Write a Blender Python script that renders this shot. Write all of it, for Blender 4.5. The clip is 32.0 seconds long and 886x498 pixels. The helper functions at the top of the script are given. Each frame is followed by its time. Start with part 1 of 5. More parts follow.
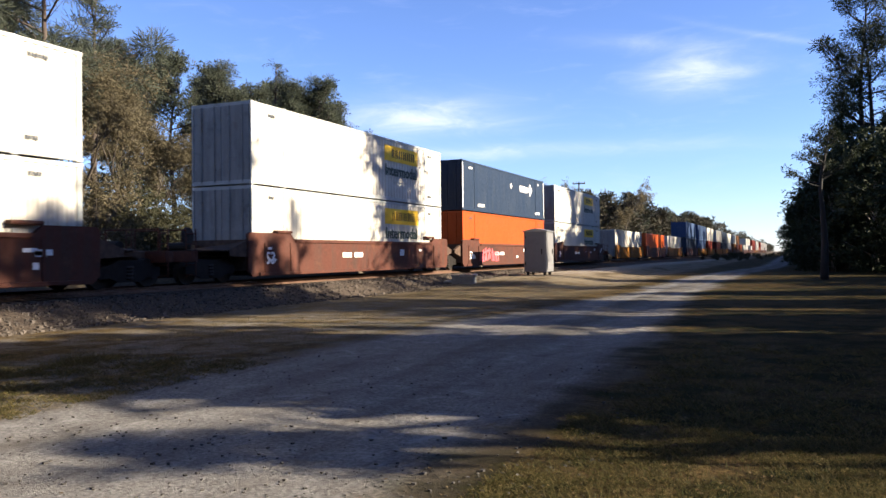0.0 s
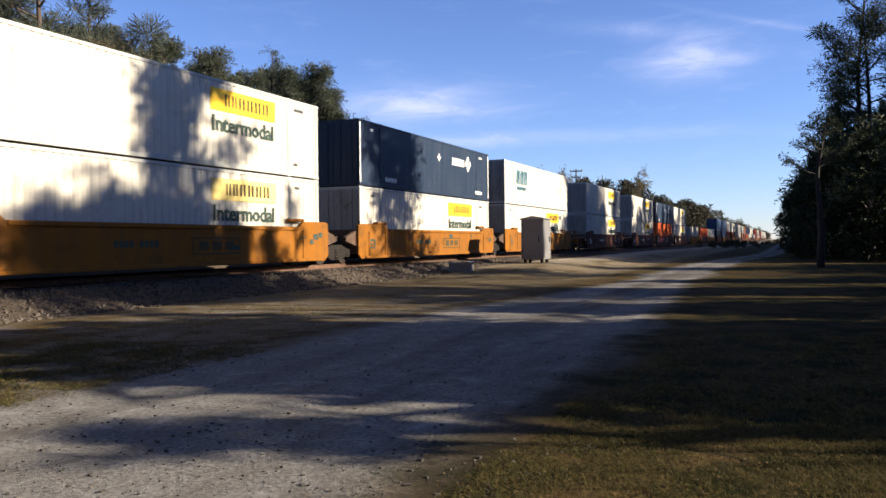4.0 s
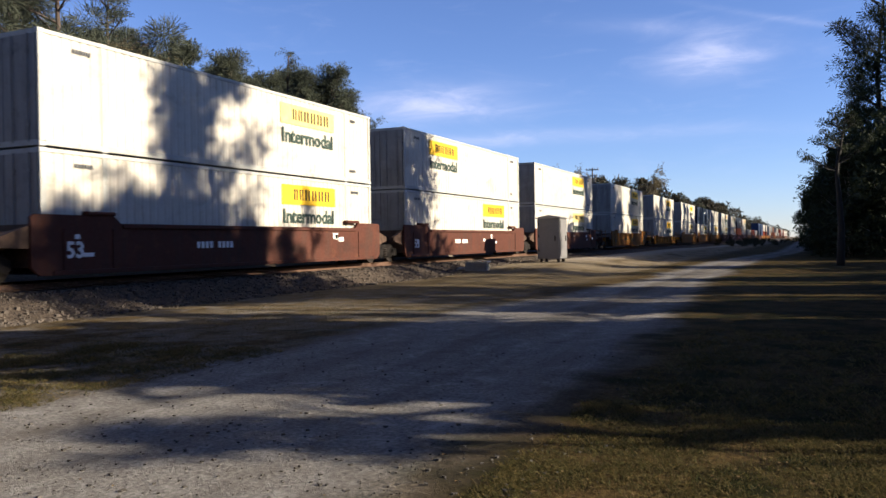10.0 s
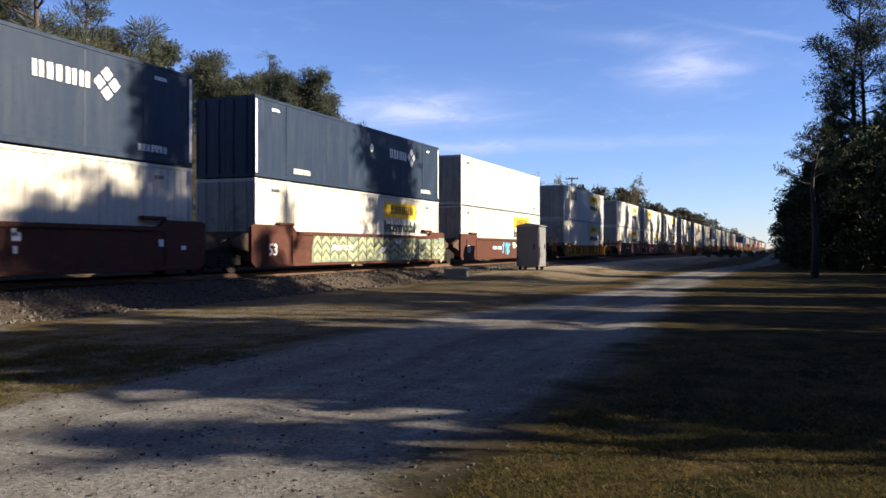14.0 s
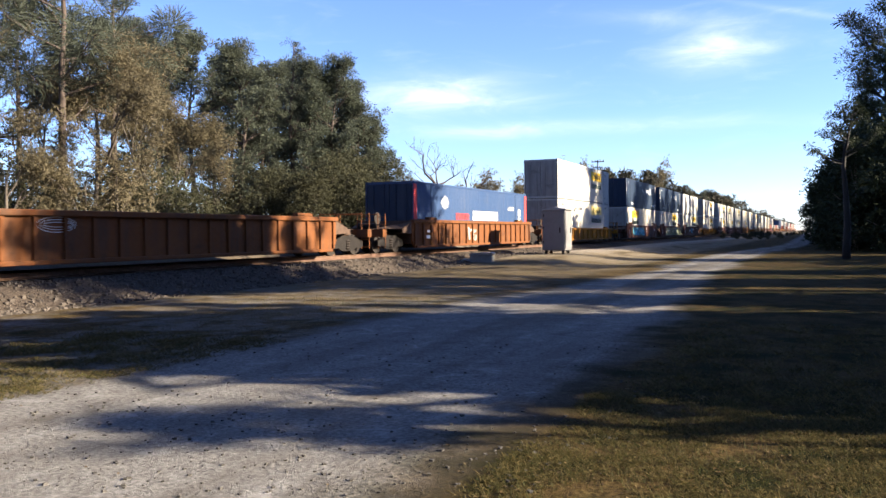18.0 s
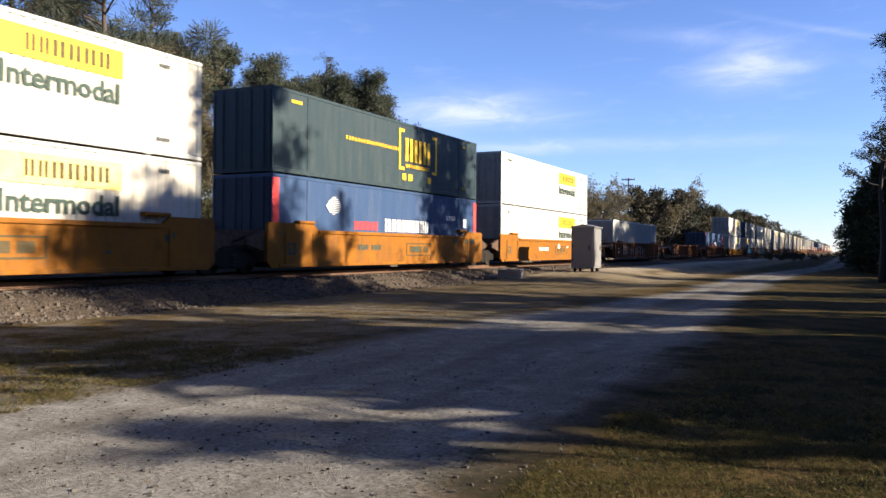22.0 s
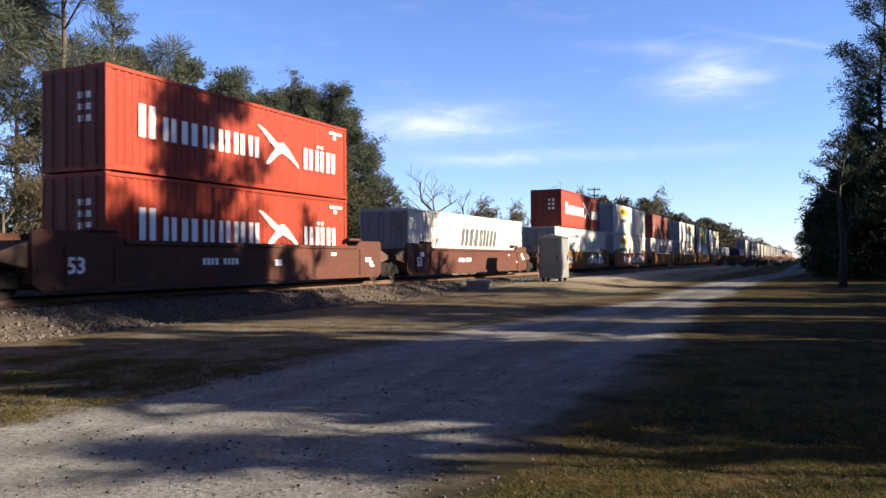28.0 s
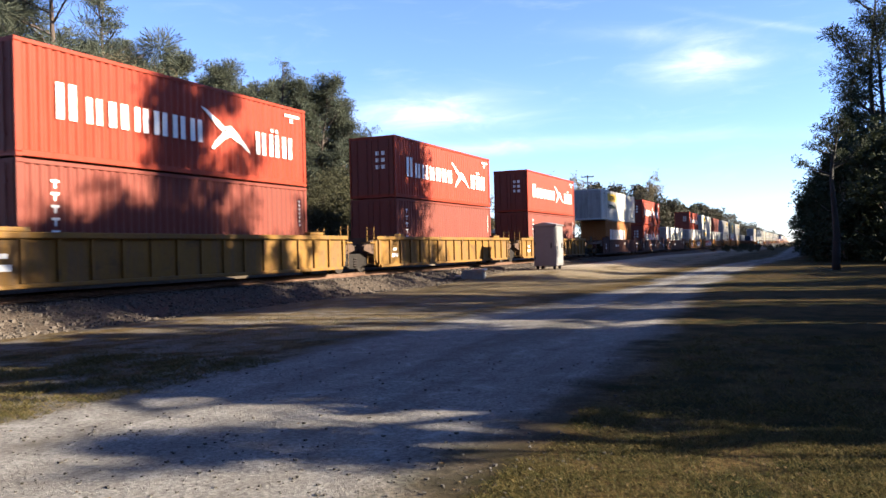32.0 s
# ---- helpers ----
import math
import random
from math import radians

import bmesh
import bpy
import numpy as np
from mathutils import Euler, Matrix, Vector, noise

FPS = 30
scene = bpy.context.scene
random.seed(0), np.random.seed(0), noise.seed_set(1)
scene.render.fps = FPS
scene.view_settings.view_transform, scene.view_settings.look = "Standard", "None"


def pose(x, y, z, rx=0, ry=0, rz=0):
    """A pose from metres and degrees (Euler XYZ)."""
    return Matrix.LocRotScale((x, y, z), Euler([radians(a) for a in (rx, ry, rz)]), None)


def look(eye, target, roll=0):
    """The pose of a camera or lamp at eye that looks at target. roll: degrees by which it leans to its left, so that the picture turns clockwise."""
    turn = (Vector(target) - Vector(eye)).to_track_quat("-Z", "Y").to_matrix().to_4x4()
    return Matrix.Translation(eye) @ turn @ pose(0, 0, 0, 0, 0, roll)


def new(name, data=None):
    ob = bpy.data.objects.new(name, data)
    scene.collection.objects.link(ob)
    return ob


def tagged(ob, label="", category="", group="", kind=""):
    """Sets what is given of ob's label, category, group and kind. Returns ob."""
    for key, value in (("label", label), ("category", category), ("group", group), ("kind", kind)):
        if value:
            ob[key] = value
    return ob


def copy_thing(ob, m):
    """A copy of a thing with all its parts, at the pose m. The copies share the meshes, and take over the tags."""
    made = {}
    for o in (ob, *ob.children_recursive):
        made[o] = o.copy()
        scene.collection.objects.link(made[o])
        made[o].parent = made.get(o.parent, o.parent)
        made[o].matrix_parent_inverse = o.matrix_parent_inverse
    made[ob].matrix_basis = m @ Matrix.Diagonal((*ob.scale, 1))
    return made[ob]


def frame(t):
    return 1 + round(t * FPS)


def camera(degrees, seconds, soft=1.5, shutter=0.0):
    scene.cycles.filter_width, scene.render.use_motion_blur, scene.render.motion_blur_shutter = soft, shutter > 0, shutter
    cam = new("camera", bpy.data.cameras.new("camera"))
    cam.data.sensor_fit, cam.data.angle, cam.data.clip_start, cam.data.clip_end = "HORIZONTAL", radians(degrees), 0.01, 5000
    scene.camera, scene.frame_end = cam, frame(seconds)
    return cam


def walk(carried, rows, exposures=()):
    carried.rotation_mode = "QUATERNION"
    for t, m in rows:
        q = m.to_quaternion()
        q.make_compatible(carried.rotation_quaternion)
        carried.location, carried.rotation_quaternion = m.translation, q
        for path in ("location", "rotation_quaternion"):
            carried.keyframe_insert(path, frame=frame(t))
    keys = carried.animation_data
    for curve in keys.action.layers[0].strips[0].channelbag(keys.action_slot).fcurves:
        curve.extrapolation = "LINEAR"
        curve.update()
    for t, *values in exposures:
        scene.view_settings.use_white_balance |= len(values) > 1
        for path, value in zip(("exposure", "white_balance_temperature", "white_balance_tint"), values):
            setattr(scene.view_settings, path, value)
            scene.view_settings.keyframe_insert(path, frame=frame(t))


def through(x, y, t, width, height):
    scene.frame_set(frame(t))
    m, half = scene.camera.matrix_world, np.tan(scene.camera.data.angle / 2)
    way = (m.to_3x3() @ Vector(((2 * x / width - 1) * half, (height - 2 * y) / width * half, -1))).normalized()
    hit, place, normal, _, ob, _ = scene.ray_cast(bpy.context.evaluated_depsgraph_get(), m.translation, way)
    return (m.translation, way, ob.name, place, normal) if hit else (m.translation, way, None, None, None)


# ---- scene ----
# The camera stands beside a gravel road and turns a little in the hand; the track runs along +y at x = -18.28.
EYE_Z = 1.55
RAIL_Z = 0.67
TRACK_X = -18.28
PATH = """
0 23.68 0.39 0.57; 0.5 23.20 -0.25 1.03; 1 22.90 -0.44 0.86; 1.5 23.50 -0.48 0.60; 2 22.80 -0.48 0.62; 2.5 22.93 -0.63 0.36; 3 22.96 -0.62 0.25; 3.5
23.11 -0.51 0.39; 5.5 24.54 -0.73 0.57; 6 24.08 -0.73 0.58; 6.5 24.11 -0.72 0.56; 7 24.94 -0.97 0.57; 7.5 24.82 -0.76 0.75; 8 25.34 -0.67 0.71; 8.5
24.90 -0.71 0.73; 9 24.86 -0.42 0.49; 9.5 24.61 -0.40 0.69; 10 24.63 -0.52 0.86; 10.5 24.50 -0.46 0.68; 11 24.15 -0.56 0.38; 11.5 23.95 -0.28 0.18; 12
22.61 -0.48 -0.15; 12.5 22.94 -0.23 0.03; 13 22.54 0.10 0.11; 13.5 22.66 -0.22 0.06; 14 23.13 -0.07 -0.07; 14.5 23.05 -0.04 -0.01; 16.5 24.19 -0.98
0.54; 17 24.48 -1.29 0.61; 17.5 24.59 -1.25 0.53; 18 24.97 -1.16 0.51; 18.5 24.80 -1.34 -0.16; 19 25.55 -0.48 -0.65; 19.5 26.60 -1.03 -0.80; 20 26.96
-1.03 -0.81; 20.5 27.08 -0.86 -1.09; 21 27.00 -0.48 -1.08; 21.5 27.05 -0.11 -0.77; 22 27.03 -0.04 -0.48; 22.5 26.28 0.32 -0.24; 23 24.95 -0.51 0.33;
23.5 24.25 -0.40 1.06; 24 23.99 0.22 1.47; 24.5 23.20 1.20 1.16; 25 23.13 1.60 0.37; 25.5 23.26 1.44 0.30; 27.5 24.15 0.95 0.01; 28 24.75 0.82 0.43;
28.5 24.85 0.80 0.27; 29 24.40 0.98 0.52; 29.5 24.76 0.81 0.73; 30 26.79 0.23 0.17; 30.5 26.97 -0.21 0.15; 31 26.18 0.30 0.62; 31.5 25.66 0.51 0.77; 32
24.36 0.07 1.38
"""
cam = camera(58.4, 32.0, soft=1.5, shutter=0.12)
EXPOSURES = [(0, 2.10), (1, 1.75), (3, 1.70), (6, 1.62), (7, 1.56), (9, 1.58), (11, 1.58), (12, 1.52), (13, 1.55), (14.5, 1.74), (17, 2.25), (19, 2.50), (20, 2.24), (21, 1.98), (22, 1.92), (23, 1.82), (25, 1.74), (28, 2.03), (29, 2.14), (30, 2.36), (31, 2.5), (32, 2.52)]
walk(cam, [(q[0], pose(0, 0, EYE_Z, 90 + q[2], q[3], q[1])) for q in [[float(v) for v in r.split()] for r in PATH.split(";")]], EXPOSURES)

# ---- world and sun ----
SUN_AZ, SUN_EL = 77.0, 22.0      # degrees clockwise from +y, above the horizon


def node(tree, kind, values=()):
    n = tree.nodes.new(kind)
    for key, value in dict(values).items():
        if isinstance(value, bpy.types.NodeSocket):
            tree.links.new(value, n.inputs[key])
        else:
            n.inputs[key].default_value = value
    return n


def maths(tree, op, a, b=0.0, c=0.0, clamp=False):
    n = node(tree, "ShaderNodeMath", {0: a, 1: b, 2: c})
    n.operation, n.use_clamp = op, clamp
    return n.outputs[0]


def mix_rgb(tree, fac, a, b, blend="MIX"):
    n = tree.nodes.new("ShaderNodeMix")
    n.data_type, n.blend_type = "RGBA", blend
    for sock, value in ((n.inputs[0], fac), (n.inputs[6], a), (n.inputs[7], b)):
        if isinstance(value, bpy.types.NodeSocket):
            tree.links.new(value, sock)
        else:
            sock.default_value = value if sock == n.inputs[0] else (*value[:3], 1)
    return n.outputs[2]


def noise_tex(tree, vec, scale, detail=4.0, rough=0.55, distort=0.0):
    return node(tree, "ShaderNodeTexNoise", {"Vector": vec, "Scale": scale, "Detail": detail, "Roughness": rough, "Distortion": distort}).outputs[0]


def ramp(tree, value, lo, hi, a=0.0, b=1.0):
    n = node(tree, "ShaderNodeMapRange", {0: value, 1: lo, 2: hi, 3: a, 4: b})
    n.interpolation_type = "SMOOTHSTEP"
    return n.outputs[0]


def make_world():
    world = bpy.data.worlds.new("sky")
    scene.world = world
    world.use_nodes = True
    t = world.node_tree
    t.nodes.clear()
    sky = node(t, "ShaderNodeTexSky")
    sky.sky_type, sky.sun_disc, sky.sun_elevation, sky.sun_rotation = "NISHITA", False, radians(SUN_EL), radians(SUN_AZ)
    sky.altitude, sky.air_density, sky.dust_density, sky.ozone_density = 20, 0.9, 0.05, 3.0
    co = node(t, "ShaderNodeTexCoord").outputs["Generated"]
    sep = node(t, "ShaderNodeSeparateXYZ", {0: co})
    x, y, z = sep.outputs
    az = maths(t, "MULTIPLY", maths(t, "ARCTAN2", x, y), 57.2958)
    el = maths(t, "MULTIPLY", maths(t, "ARCSINE", z), 57.2958)
    wide = node(t, "ShaderNodeCombineXYZ", {0: maths(t, "MULTIPLY", az, 0.10), 1: maths(t, "MULTIPLY", el, 0.42), 2: 0.0}).outputs[0]
    wisps = noise_tex(t, wide, 1.6, 7, 0.62, 0.6)
    # thin cirrus: centre azimuth, elevation, half width, half height, slope, amount
    total = None
    for a0, e0, wa, we, slope, amount in ((-6.0, 12.2, 3.0, 1.35, 0.08, 0.72), (-3.6, 11.9, 2.4, 0.4, 0.12, 0.45), (-25.0, 9.8, 5.2, 1.3, 0.03, 0.72), (-13.0, 7.4, 10.0, 0.5, -0.01, 0.25),
                                          (-0.8, 14.0, 5.0, 0.22, -0.27, 0.16), (-10.5, 14.5, 4.0, 0.5, -0.1, 0.15), (-22.0, 7.2, 4.0, 0.5, 0.0, 0.35),
                                          (70.0, 30.0, 20.0, 5.0, 0.1, 0.5), (-140.0, 25.0, 30.0, 6.0, 0.1, 0.5)):
        da = maths(t, "SUBTRACT", az, a0)
        u = maths(t, "DIVIDE", da, wa)
        v = maths(t, "DIVIDE", maths(t, "SUBTRACT", maths(t, "SUBTRACT", el, e0), maths(t, "MULTIPLY", da, slope)), we)
        g = maths(t, "EXPONENT", maths(t, "MULTIPLY", maths(t, "ADD", maths(t, "MULTIPLY", u, u), maths(t, "MULTIPLY", v, v)), -1.0))
        g = maths(t, "MULTIPLY", g, amount)
        total = g if total is None else maths(t, "ADD", total, g)
    cover = maths(t, "MULTIPLY", total, ramp(t, wisps, 0.30, 0.72, 0.35, 1.25))
    cover = maths(t, "ADD", cover, maths(t, "MULTIPLY", ramp(t, wisps, 0.5, 0.85), 0.12), clamp=True)
    colour = mix_rgb(t, maths(t, "MULTIPLY", cover, 0.9), sky.outputs[0], (6.6, 6.6, 6.7))
    colour = mix_rgb(t, 1.0, colour, (0.88, 0.925, 1.255), "MULTIPLY")
    bg = node(t, "ShaderNodeBackground", {0: colour, 1: 0.048})
    out = node(t, "ShaderNodeOutputWorld")
    t.links.new(bg.outputs[0], out.inputs[0])


make_world()
sun = new("sun", bpy.data.lights.new("sun", "SUN"))
sun.data.energy, sun.data.angle, sun.data.color = 5.0, radians(0.55), (1.0, 0.87, 0.68)
sun.matrix_world = look((30 * math.sin(radians(SUN_AZ)), 30 * math.cos(radians(SUN_AZ)), 30 * math.tan(radians(SUN_EL))), (0, 0, 0))

# ---- materials ----


def shader(name):
    m = bpy.data.materials.new(name)
    m.use_nodes = True
    t = m.node_tree
    return m, t, t.nodes["Principled BSDF"]


def coords(t, which="Object"):
    return node(t, "ShaderNodeTexCoord").outputs[which]


def scaled(t, vec, sx, sy, sz):
    n = node(t, "ShaderNodeVectorMath", {0: vec, 1: (sx, sy, sz)})
    n.operation = "MULTIPLY"
    return n.outputs[0]


def bump(t, bsdf, height, strength=0.3, dist=0.02):
    n = node(t, "ShaderNodeBump", {"Height": height, "Strength": strength, "Distance": dist})
    t.links.new(n.outputs[0], bsdf.inputs["Normal"])


def painted(name, colour, rough=0.5, dirt=0.35, dirt_colour=(0.16, 0.12, 0.09), rust=0.0, metallic=0.0, fine=9.0):
    """Weathered paint on steel: vertical dirt streaks, blotches, chips of rust."""
    m, t, b = shader(name)
    co = coords(t)
    shift = node(t, "ShaderNodeObjectInfo").outputs["Random"]
    co = node(t, "ShaderNodeVectorMath", {0: co, 1: node(t, "ShaderNodeCombineXYZ", {0: maths(t, "MULTIPLY", shift, 31.0), 1: maths(t, "MULTIPLY", shift, 57.0), 2: 0.0}).outputs[0]}).outputs[0]
    streak = noise_tex(t, scaled(t, co, 2.2, 2.2, 0.25), 1.6, 6, 0.6)
    blot = noise_tex(t, co, 0.55, 3)
    grain = noise_tex(t, co, fine, 5, 0.6)
    k = maths(t, "MULTIPLY", ramp(t, streak, 0.40, 0.70), ramp(t, blot, 0.3, 0.7, 0.45, 1.0))
    col = mix_rgb(t, maths(t, "MULTIPLY", k, dirt), colour, dirt_colour)
    col = mix_rgb(t, ramp(t, grain, 0.35, 0.7, 0.0, 0.14), col, [c * 0.6 for c in colour])
    patchy = noise_tex(t, scaled(t, co, 1.0, 0.7, 1.3), 0.9, 5, 0.65, 0.6)
    col = mix_rgb(t, ramp(t, patchy, 0.52, 0.72, 0.0, 0.5 * dirt), col, [min(max(c, 0.62), c * 1.45) for c in colour])
    col = mix_rgb(t, ramp(t, patchy, 0.46, 0.28, 0.0, 0.75 * dirt), col, [0.5 * c for c in dirt_colour])
    if rust:
        col = mix_rgb(t, maths(t, "MULTIPLY", ramp(t, noise_tex(t, co, 2.7, 8, 0.68), 0.56, 0.66), rust), col, (0.11, 0.045, 0.022))
    t.links.new(col, b.inputs["Base Color"])
    t.links.new(ramp(t, grain, 0.2, 0.8, rough - 0.08, rough + 0.15), b.inputs["Roughness"])
    b.inputs["Specular IOR Level"].default_value = 0.16
    b.inputs["Metallic"].default_value = metallic
    bump(t, b, maths(t, "ADD", grain, maths(t, "MULTIPLY", blot, 2.0)), 0.12, 0.01)
    return m


def plain(name, colour, rough=0.6, var=0.25, scale=6.0, metallic=0.0, bumps=0.15):
    m, t, b = shader(name)
    co = coords(t)
    g = noise_tex(t, co, scale, 6, 0.6)
    h = noise_tex(t, co, scale * 0.17, 3)
    col = mix_rgb(t, ramp(t, g, 0.3, 0.75), [c * (1 - var) for c in colour], [min(1, c * (1 + var)) for c in colour])
    col = mix_rgb(t, ramp(t, h, 0.35, 0.7, 0, 0.4), col, [c * (1 - 1.3 * var) for c in colour])
    t.links.new(col, b.inputs["Base Color"])
    b.inputs["Roughness"].default_value, b.inputs["Metallic"].default_value, b.inputs["Specular IOR Level"].default_value = rough, metallic, 0.2
    bump(t, b, g, bumps, 0.01)
    return m


def leafy(name, colour, other, through=0.25):
    """Leaves or needles, varied clump by clump and tree by tree."""
    m, t, b = shader(name)
    isle = node(t, "ShaderNodeNewGeometry").outputs["Random Per Island"]
    rnd = node(t, "ShaderNodeObjectInfo").outputs["Random"]
    col = mix_rgb(t, isle, colour, other)
    col = mix_rgb(t, maths(t, "MULTIPLY", rnd, 0.45), col, [0.75 * c for c in other])
    t.links.new(col, b.inputs["Base Color"])
    b.inputs["Roughness"].default_value = 0.7
    b.inputs["Specular IOR Level"].default_value = 0.12
    tr = node(t, "ShaderNodeBsdfTranslucent", {0: col})
    mx = node(t, "ShaderNodeMixShader", {0: through, 1: b.outputs[0], 2: tr.outputs[0]})
    t.links.new(mx.outputs[0], t.nodes["Material Output"].inputs[0])
    return m


def bark(name, colour):
    m, t, b = shader(name)
    co = coords(t)
    g = noise_tex(t, scaled(t, co, 1, 1, 0.2), 9.0, 6, 0.65)
    col = mix_rgb(t, ramp(t, g, 0.35, 0.65), [0.45 * c for c in colour], colour)
    t.links.new(col, b.inputs["Base Color"])
    b.inputs["Roughness"].default_value = 0.9
    bump(t, b, g, 0.6, 0.03)
    return m


WHITE = painted("white_container_paint", (0.432, 0.407, 0.355), 0.45, 0.5, (0.363, 0.32, 0.26), 0.12)
PLAIN_WHITE = painted("bare_white_paint", (0.25, 0.255, 0.243), 0.5, 0.55, (0.15, 0.14, 0.12), 0.2)
WHITE_DULL = painted("dull_white_paint", (0.346, 0.35, 0.329), 0.5, 0.45, (0.225, 0.234, 0.199), 0.2)
RAILGREY = painted("grey_steel_rail_paint", (0.476, 0.476, 0.458), 0.5, 0.5, (0.173, 0.147, 0.121), 0.3)
NAVY = painted("navy_container_paint", (0.0138, 0.0242, 0.0458), 0.42, 0.2, (0.0865, 0.0951, 0.104))
BLUE = painted("blue_container_paint", (0.0277, 0.0536, 0.117), 0.42, 0.25, (0.112, 0.121, 0.147))
SLATE = painted("slate_green_container_paint", (0.0216, 0.0363, 0.0433), 0.45, 0.2, (0.104, 0.104, 0.0951))
RED = painted("red_container_paint", (0.195, 0.024, 0.010), 0.45, 0.22, (0.216, 0.0606, 0.0433))
REDBROWN = painted("red_brown_container_paint", (0.125, 0.030, 0.021), 0.5, 0.3, (0.156, 0.0519, 0.0346), 0.1)
ORANGE_C = painted("orange_container_paint", (0.304, 0.0506, 0.00911), 0.45, 0.15, (0.346, 0.104, 0.0433))
ORANGE_T = painted("amber_container_paint", (0.228, 0.081, 0.0202), 0.5, 0.25, (0.26, 0.112, 0.0519))
CAR_BROWN = painted("red_brown_car_paint", (0.066, 0.022, 0.014), 0.65, 0.7, (0.040, 0.027, 0.021), 0.4)
CAR_ORANGE = painted("orange_car_paint", (0.195, 0.0709, 0.00432), 0.6, 0.75, (0.0951, 0.0476, 0.0173), 0.35)
CAR_YELLOW = painted("yellow_car_paint", (0.251, 0.0995, 0.00606), 0.6, 0.65, (0.121, 0.0649, 0.0216), 0.35)
CAR_RUST = painted("rusty_orange_car_paint", (0.125, 0.043, 0.012), 0.7, 0.8, (0.060, 0.034, 0.022), 0.6)
CAR_TAN = painted("faded_yellow_car_paint", (0.148, 0.077, 0.016), 0.65, 0.8, (0.0865, 0.0588, 0.0389), 0.5)
# grime plus the shade of the rear ends, both in the colour
DOOR_GREY_SHADED = painted("grimy_shaded_grey_door_paint", (0.225, 0.22, 0.21), 0.6, 0.6, (0.0865, 0.0779, 0.0692), 0.2)
# grime, darkened further for the deep shade in the gaps between cars
SHADED_GRIME = plain("shaded_grimy_underframe_paint", (0.0735, 0.045, 0.0311), 0.8, 0.4, 5)
STEEL = plain("dark_bogie_steel", (0.015, 0.012, 0.0105), 0.75, 0.35, 8, 0.2)
WHEEL = plain("worn_wheel_steel", (0.0277, 0.0216, 0.0182), 0.65, 0.3, 12, 0.2)
RAILTOP = plain("rusty_rail_steel", (0.173, 0.104, 0.0735), 0.5, 0.3, 10, 0.5)
YELLOW_P = plain("yellow_sign_paint", (0.68, 0.41, 0.025), 0.5, 0.10, 4, 0, 0.02)
YELLOW_FADED = plain("faded_yellow_sign_paint", (0.623, 0.484, 0.173), 0.55, 0.2, 4, 0, 0.02)
INK = plain("dark_green_ink", (0.0303, 0.0519, 0.0433), 0.6, 0.2, 9, 0, 0.02)
INK_BROWN = plain("brown_sign_ink", (0.0606, 0.0433, 0.0173), 0.6, 0.2, 9, 0, 0.02)
GREYINK = plain("grey_sign_ink", (0.0649, 0.0692, 0.0735), 0.6, 0.2, 9, 0, 0.02)
TEAL = plain("teal_sign_ink", (0.0259, 0.112, 0.156), 0.6, 0.2, 9, 0, 0.02)
WHITE_P = plain("white_sign_paint", (0.675, 0.666, 0.64), 0.55, 0.08, 6, 0, 0.02)
REDINK = plain("red_sign_ink", (0.476, 0.0519, 0.0519), 0.55, 0.15, 6, 0, 0.02)
CABINET = painted("grey_cabinet_paint", (0.150, 0.148, 0.150), 0.45, 0.25, (0.121, 0.112, 0.104))
CABINET_ROOF = painted("galvanised_roof", (0.243, 0.243, 0.243), 0.4, 0.3, (0.173, 0.156, 0.138), 0, 0.6)
CONCRETE = plain("pale_concrete", (0.19, 0.186, 0.173), 0.9, 0.2, 7, 0, 0.3)
TIE = plain("weathered_tie_wood", (0.0779, 0.0606, 0.0476), 0.9, 0.35, 14, 0, 0.4)
STONE = plain("ballast_stone", (0.0865, 0.0718, 0.0597), 0.9, 0.45, 3, 0, 0.3)
PEBBLE = plain("road_pebble", (0.0735, 0.0675, 0.0606), 0.9, 0.5, 5, 0, 0.3)
POLE_WOOD = bark("pole_wood", (0.138, 0.104, 0.0779))
BARK = bark("pine_bark", (0.0649, 0.045, 0.0355))
# near black: the shaded side of backlit trunks is in the colour
BARK_BACKLIT = bark("backlit_pine_bark", (0.009, 0.008, 0.007))
BARK_TWIG = bark("brown_twig_bark", (0.0865, 0.0692, 0.0536))
BARK_GREY = bark("grey_bark", (0.208, 0.173, 0.147))
NEEDLES = leafy("pine_needles", (0.044, 0.055, 0.040), (0.082, 0.090, 0.064), 0.4)
# leaf colour darkened to a silhouette, as the trees stand against the light
CEDAR_BACKLIT = leafy("backlit_evergreen_leaves", (0.0116, 0.0179, 0.00841), (0.0263, 0.0342, 0.0158), 0.12)
TWIG_LEAVES = leafy("tan_winter_leaves", (0.143, 0.117, 0.0735), (0.0908, 0.0796, 0.0484), 0.4)
UNDERWOOD = leafy("olive_underwood_leaves", (0.0294, 0.0329, 0.0199), (0.0606, 0.0571, 0.0311), 0.3)
STRAW = leafy("straw_grass", (0.165, 0.122, 0.052), (0.034, 0.040, 0.012), 0.25)
FAR_LEAVES = leafy("far_wood_leaves", (0.0249, 0.0298, 0.0199), (0.0497, 0.0414, 0.0298), 0.2)
GRASS = leafy("winter_grass_blades", (0.072, 0.064, 0.026), (0.032, 0.042, 0.013), 0.25)
LITTER = leafy("fallen_leaves", (0.138, 0.0875, 0.0414), (0.092, 0.069, 0.0322), 0.2)


